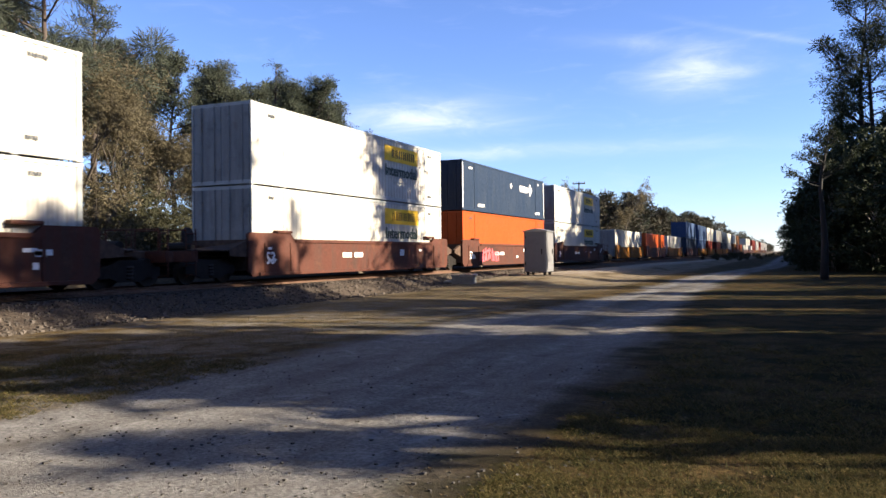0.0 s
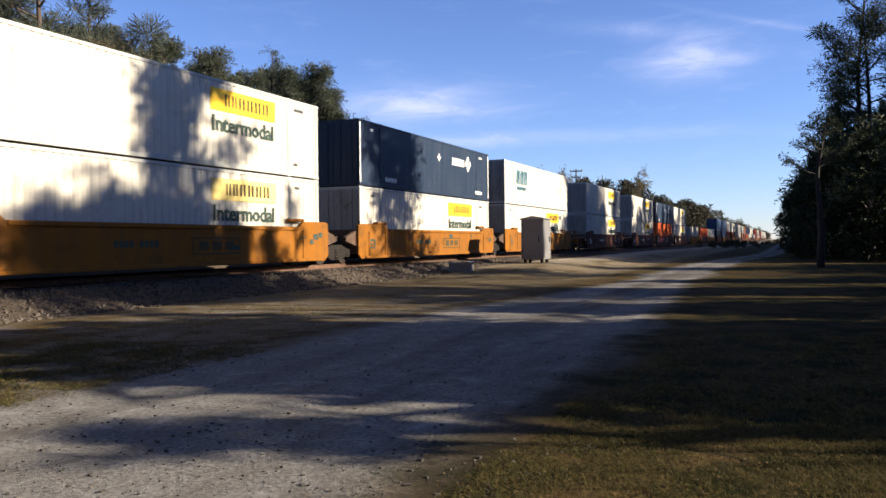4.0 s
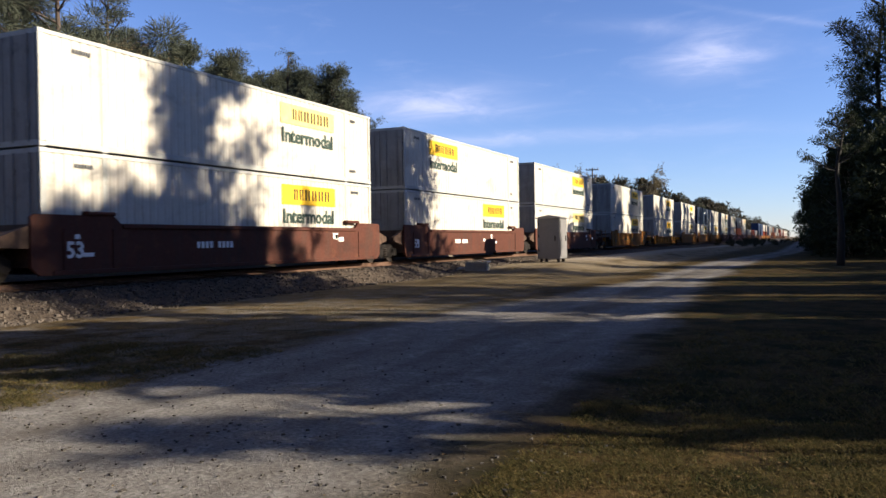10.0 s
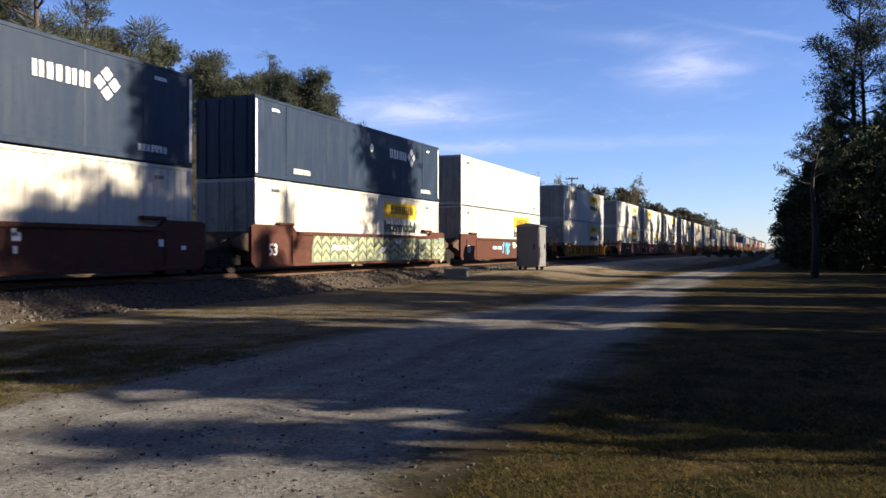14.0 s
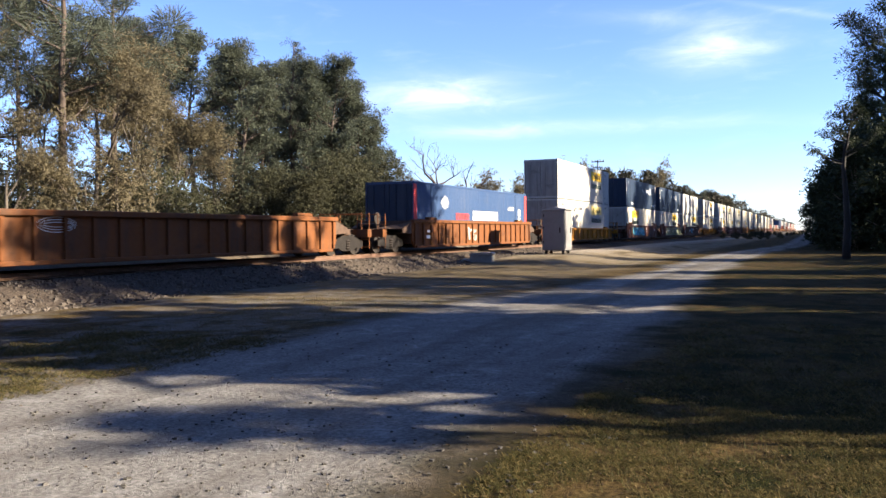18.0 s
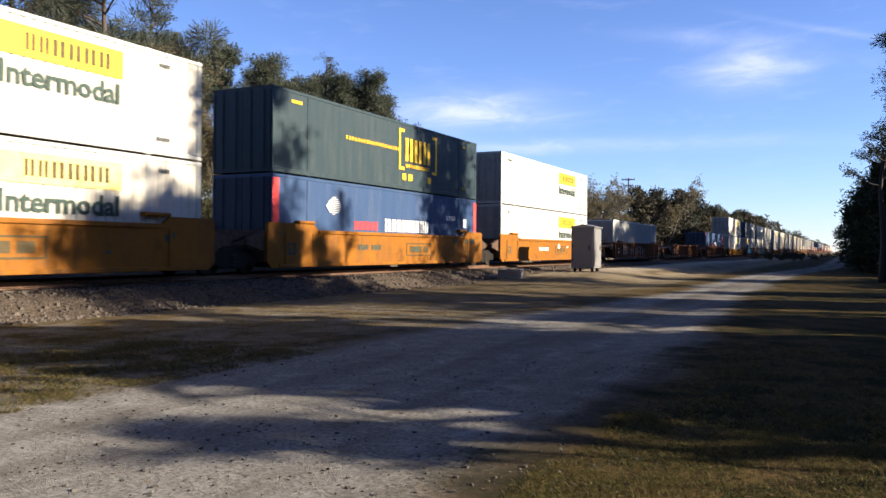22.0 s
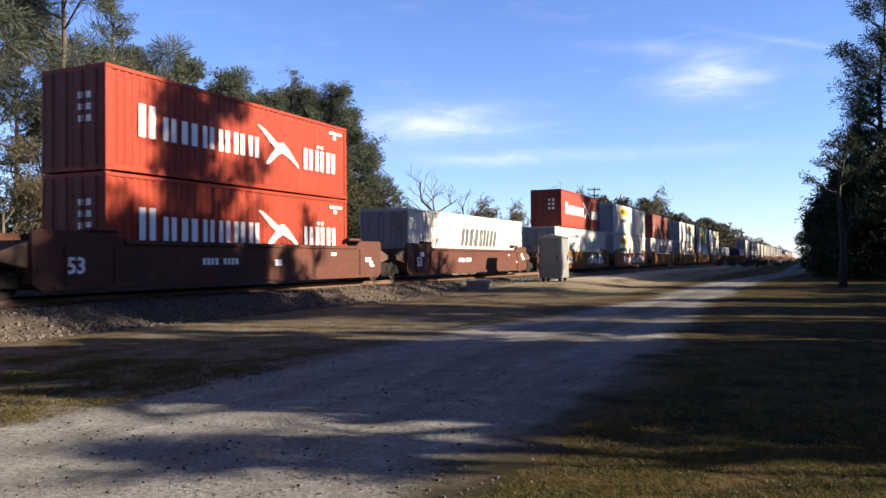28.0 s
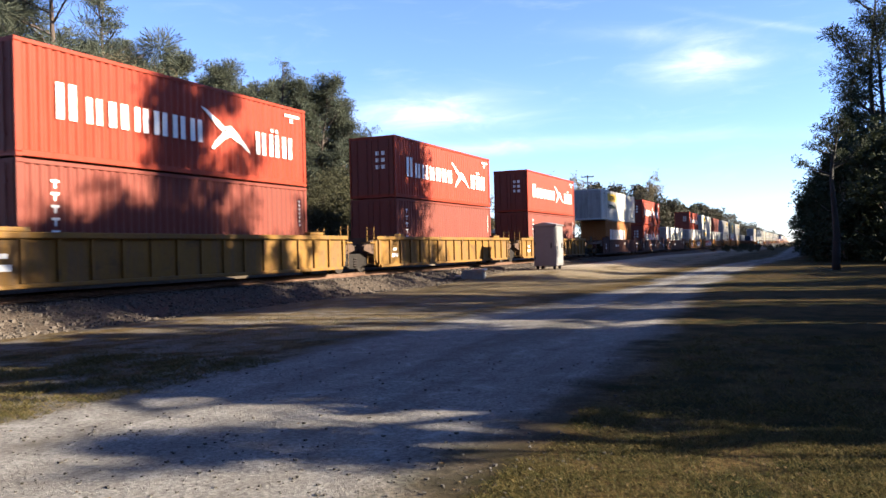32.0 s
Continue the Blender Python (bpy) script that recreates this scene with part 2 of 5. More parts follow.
def ground_material():
    m, t, b = shader("ground_soil")
    co = coords(t)
    sep = node(t, "ShaderNodeSeparateXYZ", {0: co})
    x, y = sep.outputs[0], sep.outputs[1]
    big = noise_tex(t, co, 0.22, 5, 0.6)
    mid = noise_tex(t, co, 1.3, 5, 0.6)
    fine = noise_tex(t, co, 22.0, 6, 0.7)
    grit = noise_tex(t, co, 70.0, 3, 0.7)
    along = noise_tex(t, scaled(t, co, 1.2, 0.12, 1.0), 1.5, 4, 0.6)
    wx = maths(t, "ADD", x, maths(t, "MULTIPLY_ADD", big, 2.4, -1.2))
    wx = maths(t, "ADD", wx, maths(t, "MULTIPLY_ADD", mid, 1.0, -0.5))
    # the road narrows beyond the near bend and swings off to the wood's side
    rx = maths(t, "SUBTRACT", wx, ramp(t, y, 44, 100, 0.0, 3.2))
    left = maths(t, "ADD", rx, ramp(t, y, 12, 32, 0.0, -1.3))
    right = maths(t, "ADD", rx, ramp(t, y, 12, 32, 0.0, 0.9))
    gravel = mix_rgb(t, ramp(t, fine, 0.3, 0.75), (0.0866, 0.0818, 0.0766), (0.229, 0.217, 0.202))
    gravel = mix_rgb(t, ramp(t, grit, 0.60, 0.74, 0, 0.8), gravel, (0.048, 0.0444, 0.0419))
    patch = noise_tex(t, co, 2.1, 6, 0.68, 0.8)
    gravel = mix_rgb(t, ramp(t, patch, 0.52, 0.70, 0, 0.6), gravel, (0.276, 0.268, 0.256))
    gravel = mix_rgb(t, ramp(t, patch, 0.47, 0.32, 0, 0.6), gravel, (0.0727, 0.0661, 0.0588))
    gravel = mix_rgb(t, ramp(t, along, 0.42, 0.7, 0, 0.5), gravel, (0.0719, 0.0631, 0.0545))
    dry = mix_rgb(t, ramp(t, fine, 0.3, 0.7), (0.0213, 0.014, 0.00646), (0.0846, 0.0565, 0.0224))
    dry = mix_rgb(t, ramp(t, noise_tex(t, co, 5.5, 5, 0.65), 0.5, 0.72, 0, 0.75), dry, (0.102, 0.0736, 0.0286))
    dry = mix_rgb(t, ramp(t, noise_tex(t, co, 3.1, 5, 0.65, 0.5), 0.52, 0.66, 0, 0.8), dry, (0.015, 0.0116, 0.00614))
    # green kept near black, with the right verge's shade put into it
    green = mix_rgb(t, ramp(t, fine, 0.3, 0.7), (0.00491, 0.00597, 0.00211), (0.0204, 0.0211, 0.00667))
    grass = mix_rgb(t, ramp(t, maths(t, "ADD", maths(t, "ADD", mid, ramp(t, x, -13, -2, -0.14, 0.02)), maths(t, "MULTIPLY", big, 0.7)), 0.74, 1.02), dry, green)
    straw = mix_rgb(t, ramp(t, fine, 0.3, 0.7), (0.084, 0.0661, 0.0426), (0.241, 0.196, 0.132))
    verge = maths(t, "MULTIPLY", ramp(t, wx, -8.2, -6.9, 1.0, 0.0), maths(t, "ADD", ramp(t, y, 9, 14, 0.0, 0.4), ramp(t, y, 30, 42, 0.0, 0.6)))
    verge = maths(t, "MULTIPLY", verge, ramp(t, noise_tex(t, scaled(t, co, 1.0, 0.5, 1.0), 0.7, 5, 0.6), 0.36, 0.55, 0.2, 0.85))
    grass = mix_rgb(t, verge, grass, straw)
    packed = mix_rgb(t, ramp(t, fine, 0.3, 0.7), (0.122, 0.104, 0.0816), (0.358, 0.309, 0.242))
    ballast = mix_rgb(t, ramp(t, fine, 0.35, 0.7), (0.0294, 0.0234, 0.019), (0.108, 0.0856, 0.0675))
    road = maths(t, "MULTIPLY", ramp(t, left, -7.6, -6.6), ramp(t, right, -2.9, -1.9, 1.0, 0.0))
    strip = maths(t, "MULTIPLY", ramp(t, maths(t, "ABSOLUTE", maths(t, "ADD", rx, 4.4)), 0.2, 0.7, 0.35, 0.0), ramp(t, y, 8, 16))
    road = maths(t, "SUBTRACT", road, strip, clamp=True)
    mixed = maths(t, "MULTIPLY", ramp(t, noise_tex(t, co, 1.1, 6, 0.65, 0.4), 0.42, 0.62), maths(t, "MULTIPLY", ramp(t, wx, -7.5, -6.0, 0.5, 0.0), ramp(t, y, 16, 28, 1.0, 0.25)))
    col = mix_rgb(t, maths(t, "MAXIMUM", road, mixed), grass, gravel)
    pad = maths(t, "MULTIPLY", ramp(t, wx, -12.6, -10.5, 1.0, 0.0), ramp(t, y, 40, 52))
    col = mix_rgb(t, maths(t, "MULTIPLY", pad, 0.85), col, packed)
    bed = ramp(t, wx, -15.2, -14.2, 1.0, 0.0)
    bed = maths(t, "MULTIPLY", bed, ramp(t, wx, -23.5, -22.0))
    col = mix_rgb(t, bed, col, ballast)
    woods = ramp(t, wx, -25.0, -23.0, 1.0, 0.0)
    col = mix_rgb(t, woods, col, mix_rgb(t, ramp(t, fine, 0.3, 0.7), (0.0519, 0.0389, 0.0242), (0.13, 0.0908, 0.0519)))
    rut = maths(t, "ABSOLUTE", maths(t, "ADD", maths(t, "MULTIPLY_ADD", mid, 0.5, -0.25), maths(t, "ADD", x, 2.12)))
    rut = maths(t, "MULTIPLY", maths(t, "MULTIPLY", ramp(t, rut, 0.06, 0.32, 0.9, 0.0), ramp(t, y, 13, 9.5)), ramp(t, noise_tex(t, co, 3.0, 4), 0.30, 0.48))
    col = mix_rgb(t, maths(t, "MULTIPLY", rut, 0.6), col, (0.036, 0.029, 0.021))
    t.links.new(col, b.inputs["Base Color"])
    b.inputs["Roughness"].default_value = 0.95
    b.inputs["Specular IOR Level"].default_value = 0.03
    h = maths(t, "ADD", maths(t, "MULTIPLY", fine, 1.0), maths(t, "MULTIPLY", grit, 0.45))
    bump(t, b, h, 0.7, 0.035)
    return m


GROUND = ground_material()

# ---- mesh building ----


class Build:
    """Vertices and faces of one mesh."""

    def __init__(self):
        self.v, self.f = [], []

    def quad(self, *pts):
        n = len(self.v)
        self.v += [tuple(p) for p in pts]
        self.f.append(tuple(range(n, n + len(pts))))
        return self

    def box(self, x0, x1, y0, y1, z0, z1, c=0.0):
        """A box, its edges along y and z chamfered by c."""
        if c:
            ring = [(x0 + c, z0), (x1 - c, z0), (x1, z0 + c), (x1, z1 - c), (x1 - c, z1), (x0 + c, z1), (x0, z1 - c), (x0, z0 + c)]
        else:
            ring = [(x0, z0), (x1, z0), (x1, z1), (x0, z1)]
        return self.sweep_y(ring, y0, y1)

    def sweep_y(self, ring, y0, y1):
        """A closed profile of (x, z), anticlockwise seen from -y, swept along y."""
        n, k = len(self.v), len(ring)
        self.v += [(x, y0, z) for x, z in ring] + [(x, y1, z) for x, z in ring]
        self.f.append(tuple(n + i for i in range(k)))
        self.f.append(tuple(n + k + i for i in reversed(range(k))))
        for i in range(k):
            j = (i + 1) % k
            self.f.append((n + i, n + k + i, n + k + j, n + j))
        return self

    def plate(self, outline, x0, x1):
        """A plate with an outline of (y, z), between x0 and x1."""
        n, k = len(self.v), len(outline)
        self.v += [(x0, y, z) for y, z in outline] + [(x1, y, z) for y, z in outline]
        self.f.append(tuple(n + i for i in reversed(range(k))))
        self.f.append(tuple(n + k + i for i in range(k)))
        for i in range(k):
            j = (i + 1) % k
            self.f.append((n + i, n + j, n + k + j, n + k + i))
        return self

    def tube(self, pts, radii, sides=6, caps=True):
        pts = [Vector(p) for p in pts]
        n = len(self.v)
        for i, p in enumerate(pts):
            d = (pts[min(i + 1, len(pts) - 1)] - pts[max(i - 1, 0)]).normalized()
            a = d.cross(Vector((0.3, 0.2, 1.0)) if abs(d.z) < 0.9 else Vector((1, 0.1, 0))).normalized()
            b = d.cross(a)
            for s in range(sides):
                w = 2 * math.pi * s / sides
                self.v.append(tuple(p + (a * math.cos(w) + b * math.sin(w)) * radii[i]))
        for i in range(len(pts) - 1):
            for s in range(sides):
                e = (s + 1) % sides
                self.f.append((n + i * sides + s, n + i * sides + e, n + (i + 1) * sides + e, n + (i + 1) * sides + s))
        if caps:
            self.f.append(tuple(n + s for s in reversed(range(sides))))
            self.f.append(tuple(n + (len(pts) - 1) * sides + s for s in range(sides)))
        return self

    def mesh(self, name, material=None, smooth=False):
        me = bpy.data.meshes.new(name)
        me.from_pydata(self.v, [], self.f)
        if material:
            me.materials.append(material)
        if smooth:
            me.polygons.foreach_set("use_smooth", [True] * len(me.polygons))
        me.update()
        return me


def part(name, shape, material, parent, label="", at=None, smooth=False):
    """ONE mesh object under a thing or a part. shape: a Build or a mesh."""
    me = shape.mesh(name, material, smooth) if isinstance(shape, Build) else shape
    ob = new(name, me)
    ob.parent = parent
    if at is not None:
        ob.matrix_basis = at
    if label:
        tagged(ob, label)
    if name == "marking" and len(me.polygons) > 6:
        tagged(ob, kind="stuff")
    return ob


def root(name, m=None):
    ob = new(name)
    ob.empty_display_size = 0.3
    if m is not None:
        ob.matrix_basis = m
    return ob


LETTERS = {}


def lettering(words, height, material):
    """Raised flat letters in the plane x = 0, read along +y, as one mesh; from y = 0, z = 0."""
    key = (words, height, material.name)
    if key not in LETTERS:
        cu = bpy.data.curves.new("words", "FONT")
        cu.body, cu.size, cu.extrude, cu.resolution_u, cu.offset = words, height * 1.38, 0.004, 2, height * 0.035
        ob = bpy.data.objects.new("words", cu)
        me = bpy.data.meshes.new_from_object(ob)
        bpy.data.objects.remove(ob)
        bpy.data.curves.remove(cu)
        me.transform(Matrix(((0, 0, 1, 0), (1, 0, 0, 0), (0, 1, 0, 0), (0, 0, 0, 1))))
        me.materials.clear()
        me.materials.append(material)
        me.name = "lettering"
        LETTERS[key] = me
    return LETTERS[key]


def bars(widths, height, gap, seed=0, slant=0.0, ragged=0.0):
    """A row of plain bars in place of a mark's letters, in the plane x = 0."""
    rng = random.Random(seed)
    b, y = Build(), 0.0
    for w in widths:
        h = height * (1 - ragged * rng.random())
        t = w * 0.33
        for u in (0.0, w * 0.55):
            b.plate([(y + u, 0), (y + u + t, 0), (y + u + t + slant, h), (y + u + slant, h)], 0, 0.006)
        y += w + gap
    return b


# ---- containers: local x across (near side +), y along from the rear end, z up from the bottom ----
CH = 2.896


def corrugated(L, x, z0, z1, pitch, depth, flat):
    """One corrugated side, facing +x: ribs pressed in by depth."""
    b = Build()
    n = max(1, round(L / pitch))
    p = L / n
    ys = []
    for i in range(n):
        y = i * p
        ys += [(y, x), (y + p * flat, x), (y + p * (flat + (1 - flat) * 0.3), x - depth), (y + p * (flat + (1 - flat) * 0.7), x - depth)]
    ys.append((L, x))
    k = len(ys)
    b.v = [(xx, y, z0) for y, xx in ys] + [(xx, y, z1) for y, xx in ys]
    b.f = [(i, i + 1, k + i + 1, k + i) for i in range(k - 1)]
    return b


def container_proto(kind, L, width, paint, frame_paint, corr, detail=True):
    """A container with side panels, rails, posts, castings, doors with lock rods and a roof."""
    c = root("shipping_container")
    hw = width / 2
    # doors get a darker paint than the sides for the shade on the rear
    door_paint = DOOR_GREY_SHADED if paint in (WHITE, WHITE_DULL, PLAIN_WHITE) else {BLUE: NAVY, RED: REDBROWN}.get(paint, paint)
    pitch, depth, flat = corr
    z0, z1 = 0.17, CH - 0.11
    side = corrugated(L - 0.30, hw - 0.012, z0, z1, pitch, depth, flat)
    side.v = [(x, y + 0.15, z) for x, y, z in side.v]
    me = side.mesh("side_panel", paint)
    part("side_panel", me, paint, c)
    far = Build()
    far.v = [(-x, y, z) for x, y, z in side.v]
    far.f = [tuple(reversed(q)) for q in side.f]
    part("side_panel", far, paint, c)
    roof = Build()
    n = round(L / 0.6)
    for i in range(n):
        y = 0.05 + i * (L - 0.1) / n
        e = y + (L - 0.1) / n
        roof.quad((-hw + .05, y, CH - 0.05), (hw - .05, y, CH - 0.05), (hw - .05, (y + e) / 2, CH - 0.02), (-hw + .05, (y + e) / 2, CH - 0.02))
        roof.quad((-hw + .05, (y + e) / 2, CH - 0.02), (hw - .05, (y + e) / 2, CH - 0.02), (hw - .05, e, CH - 0.05), (-hw + .05, e, CH - 0.05))
    part("roof", roof, paint, c)
    part("floor", Build().box(-hw + .05, hw - .05, 0.05, L - .05, 0.10, 0.16), frame_paint, c)
    part("front_end", corr_end(width - 0.3, L - 0.05, z0, z1), paint, c)
    for s in (1, -1):
        part("bottom_rail", Build().box(s * hw - .05, s * hw + .004, 0.17, L - 0.17, 0.02, 0.18, 0.012) if s > 0 else Build().box(-hw - .004, -hw + .05, .17, L - .17, .02, .18, .012), frame_paint, c)
        part("top_rail", Build().box(s * hw - .05, s * hw + .004, 0.17, L - 0.17, CH - .12, CH - .01, 0.012) if s > 0 else Build().box(-hw - .004, -hw + .05, .17, L - .17, CH - .12, CH - .01, .012), frame_paint, c)
    posts = [0.0, L - 0.16]
    if L > 13:
        posts += [1.98 - 0.08, L - 1.98 - 0.08]
    for k, y in enumerate(posts):
        for s in (1, -1):
            a, d = (hw - .06, hw + .004) if s > 0 else (-hw - .004, -hw + .06)
            if k > 1:
                a, d = (hw - .03, hw + .006) if s > 0 else (-hw - .006, -hw + .03)
            part("corner_post" if k < 2 else "lifting_post", Build().box(a, d, y, y + 0.16, 0.12, CH - 0.12, 0.01), paint if L < 13 else frame_paint, c)
    cast = Build().box(-0.082, 0.082, 0, 0.178, 0, 0.118, 0.02).mesh("corner_casting", RAILGREY if paint in (WHITE, WHITE_DULL) else paint)
    for y in posts:
        for s in (1, -1):
            for z in (0, CH - 0.118):
                part("corner_casting", cast, RAILGREY, c, at=pose(s * (hw - 0.076), y, z))
    # rear doors
    for s in (1, -1):
        a, d = (0.012, hw - .10) if s > 0 else (-hw + .10, -0.012)
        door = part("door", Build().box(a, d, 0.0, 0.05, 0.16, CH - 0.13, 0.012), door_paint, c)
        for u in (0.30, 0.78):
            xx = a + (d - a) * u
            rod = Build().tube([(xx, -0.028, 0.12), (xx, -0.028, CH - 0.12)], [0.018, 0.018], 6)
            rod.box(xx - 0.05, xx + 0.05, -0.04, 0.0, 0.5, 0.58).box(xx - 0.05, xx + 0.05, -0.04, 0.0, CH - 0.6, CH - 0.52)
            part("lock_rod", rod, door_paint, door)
    part("door_sill", Build().box(-hw + .08, hw - .08, -0.005, 0.12, 0.02, 0.16, 0.01), frame_paint, c)
    part("door_header", Build().box(-hw + .08, hw - .08, -0.005, 0.12, CH - .13, CH - .01, 0.01), frame_paint, c)
    return c


def corr_end(width, y, z0, z1):
    b = Build()
    n = 9
    p = width / n
    xs = []
    for i in range(n):
        x = -width / 2 + i * p
        xs += [(x, y), (x + p * .35, y), (x + p * .5, y - .03), (x + p * .85, y - .03)]
    xs.append((width / 2, y))
    k = len(xs)
    b.v = [(x, yy, z0) for x, yy in xs] + [(x, yy, z1) for x, yy in xs]
    b.f = [(i + 1, i, k + i, k + i + 1) for i in range(k - 1)]
    return b


def far_container_proto(L, width, paint, frame_paint):
    """The same container for the far end of the train: shell, frame and doors."""
    c = root("shipping_container")
    hw = width / 2
    shell = corrugated(L - 0.2, hw - 0.01, 0.12, CH - 0.1, 0.45, 0.03, 0.5)
    k = len(shell.v)
    shell.v = [(x, y + .1, z) for x, y, z in shell.v] + [(-x, y + .1, z) for x, y, z in shell.v]
    shell.f += [tuple(k + i for i in reversed(q)) for q in shell.f]
    shell.box(-hw + .03, hw - .03, 0.06, L - .06, 0.1, CH - 0.04)
    part("shell", shell, paint, c)
    fr = Build()
    for s in (1, -1):
        for z in (0.0, CH - .12):
            fr.box(min(s * hw, s * (hw - .06)), max(s * hw, s * (hw - .06)), 0, L, z, z + .12)
        for y in (0, L - .14):
            fr.box(min(s * hw, s * (hw - .06)), max(s * hw, s * (hw - .06)), y, y + .14, .12, CH - .12)
    part("frame", fr, frame_paint, c)
    for s in (1, -1):
        part("door", Build().box(min(s * .015, s * (hw - .08)), max(s * .015, s * (hw - .08)), 0.01, 0.06, .13, CH - .13, .01), paint, c)
    return c


DOMESTIC, ISO = (0.29, 0.022, 0.55), (0.278, 0.038, 0.30)
PAINTS = {"white": (WHITE, WHITE_DULL), "plain_white": (PLAIN_WHITE, RAILGREY), "navy": (NAVY, NAVY), "blue": (BLUE, BLUE), "slate": (SLATE, SLATE), "red": (RED, RED),
          "red_brown": (REDBROWN, REDBROWN), "orange": (ORANGE_C, ORANGE_C), "amber": (ORANGE_T, ORANGE_T)}
CONTAINERS = {}


def container(paint, feet, far=False):
    key = (paint, feet, far)
    if key not in CONTAINERS:
        L, w = (16.15, 2.59) if feet == 53 else (12.19, 2.44)
        a, f = PAINTS[paint]
        smooth = paint in ("navy", "blue", "slate", "orange")
        CONTAINERS[key] = (far_container_proto(L, w, a, f) if far else
                           container_proto(paint, L, w, a, f, ISO if feet == 40 else ((4.0, 0.004, 0.98) if smooth else DOMESTIC)))
    return copy_thing(CONTAINERS[key], Matrix())


# marks on the near side; each at local y, z on the plane x
MARKS = {}


def mark_mesh(key, make, material):
    if key not in MARKS:
        MARKS[key] = make().mesh(key, material)
    return MARKS[key]


def carrier_sign(c, hw, y, faded=False, panel=True):
    """A yellow panel with plain dark bars, and one word beneath it."""
    if panel:
        def board():
            return Build().box(0, 0.008, 0, 3.5, 0, 0.72, 0.003)
        p = part("sign_panel", mark_mesh("sign_panel" + str(faded), board, YELLOW_FADED if faded else YELLOW_P), None, c, "yellow sign panel", pose(hw + 0.002, y, 1.86))

        def dark():
            b = bars([0.28, 0.28, 0.36, 0.36, 0.36, 0.36], 0.40, 0.08, 3)
            b.v = [(x, yy + 0.72, z + 0.17) for x, yy, z in b.v]
            return b
        tagged(part("lettering_block", mark_mesh("sign_bars", dark, INK_BROWN), None, p, "", pose(0.009, 0, 0)), kind="stuff")
    me = lettering("Intermodal", 0.52, INK)
    k = 3.35 / max(v.co.y for v in me.vertices)
    ob = part("lettering", me, None, c, "dark green word Intermodal")
    ob.matrix_basis = pose(hw + 0.006, y + 0.05, 1.20) @ Matrix.Diagonal((1, k, 1, 1))


def small_marks(c, hw, L, seed, material):
    """Tiny unreadable marks near the ends."""
    rng = random.Random(seed)
    for y, z in ((L - 1.6, 2.45), (L - 1.7, 0.40), (1.0, 2.45)):
        b = Build()
        u = 0.0
        for i in range(rng.randint(3, 6)):
            b.box(0, 0.005, u, u + 0.07, 0, 0.11)
            u += 0.10
        part("marking", b, material, c, "", pose(hw + 0.004, y, z))


def red_line_mark(c, hw):
    """A white wordmark as plain bars, a white swooping mark, and shorter bars."""
    def word():
        b = bars([0.66], 0.96, 0, 1)
        r = bars([0.56, 0.72, 0.54, 0.56, 0.56, 0.56], 0.72, 0.145, 2)
        b2 = Build()
        for src, dy in ((b, 0.55), (r, 1.42)):
            n = len(b2.v)
            b2.v += [(x, y + dy, z) for x, y, z in src.v]
            b2.f += [tuple(n + i for i in q) for q in src.f]
        return b2

    def swoop():
        b = Build()
        b.plate([(0.0, 1.25), (0.25, 1.2), (0.75, 0.95), (1.15, 0.72), (1.05, 0.55), (0.75, 0.70), (0.30, 1.05)], 0, 0.006)
        b.plate([(1.05, 0.72), (1.45, 0.80), (1.75, 0.62), (2.3, 0.15), (2.45, -0.05), (1.9, 0.25), (1.45, 0.42)], 0, 0.0065)
        b.plate([(1.10, 0.60), (1.45, 0.46), (1.1, 0.30), (0.6, -0.05), (0.45, -0.05), (0.70, 0.25)], 0, 0.007)
        return b

    def tail():
        b = bars([0.62, 0.62, 0.66], 0.78, 0.14, 4)
        b.box(0, 0.006, 0.85, 0.99, 0.86, 0.98)
        b.box(0, 0.006, 1.12, 1.26, 0.86, 0.98)
        return b
    part("wordmark", mark_mesh("wordmark", word, WHITE_P), None, c, "white plain bars", pose(hw + 0.004, 0.58, 1.05) @ Matrix.Diagonal((1, 1.063, .97, 1)))["kind"] = "stuff"
    part("emblem", mark_mesh("emblem", swoop, WHITE_P), None, c, "white swooping mark", pose(hw + 0.004, 6.45, 0.95))["kind"] = "stuff"
    part("wordmark", mark_mesh("wordmark_tail", tail, WHITE_P), None, c, "white plain bars", pose(hw + 0.004, 9.2, 0.95))["kind"] = "stuff"
    b = Build().box(0, .005, 0, 0.9, 0, 0.10).box(0, .005, .3, .5, -.2, -.06)
    part("marking", b, WHITE_P, c, "", pose(hw + .004, 10.9, 2.5))
    b = Build()
    for k in range(6):
        b.box(.2 + .3 * (k % 2), .38 + .3 * (k % 2), -.006, 0, 1.35 + .32 * (k // 2), 1.53 + .32 * (k // 2))
    part("marking", b, WHITE_P, c, "", pose(0, -.004, 0))


def upright_bars(c, hw, y, n=6, size=0.24):
    b = Build()
    for i in range(n):
        z = -i * (size * 1.32)
        b.box(0, .005, 0, size, z, z + size * .28).box(0, .005, size * .36, size * .64, z - size * .6, z)
    part("marking", b, WHITE_P, c, "white upright bars", pose(hw + .004, y, 2.35))


def wordmark(c, hw, y, z, widths, height, gap, material, seed=1, slant=0.0, label="plain bars"):
    tagged(part("wordmark", bars(widths, height, gap, seed, slant), material, c, label, pose(hw + 0.006, y, z)), kind="stuff")


def diamond_mark(c, hw, y, z, r, material):
    b = Build()
    for dy, dz in ((0, 1), (1, 0), (0, -1), (-1, 0)):
        cy, cz, q = dy * r * .55, dz * r * .55, r * .42
        b.plate([(cy - q, cz), (cy, cz - q), (cy + q, cz), (cy, cz + q)], 0, .006)
    part("emblem", b, material, c, "white diamond mark", pose(hw + .006, y, z))["kind"] = "stuff"


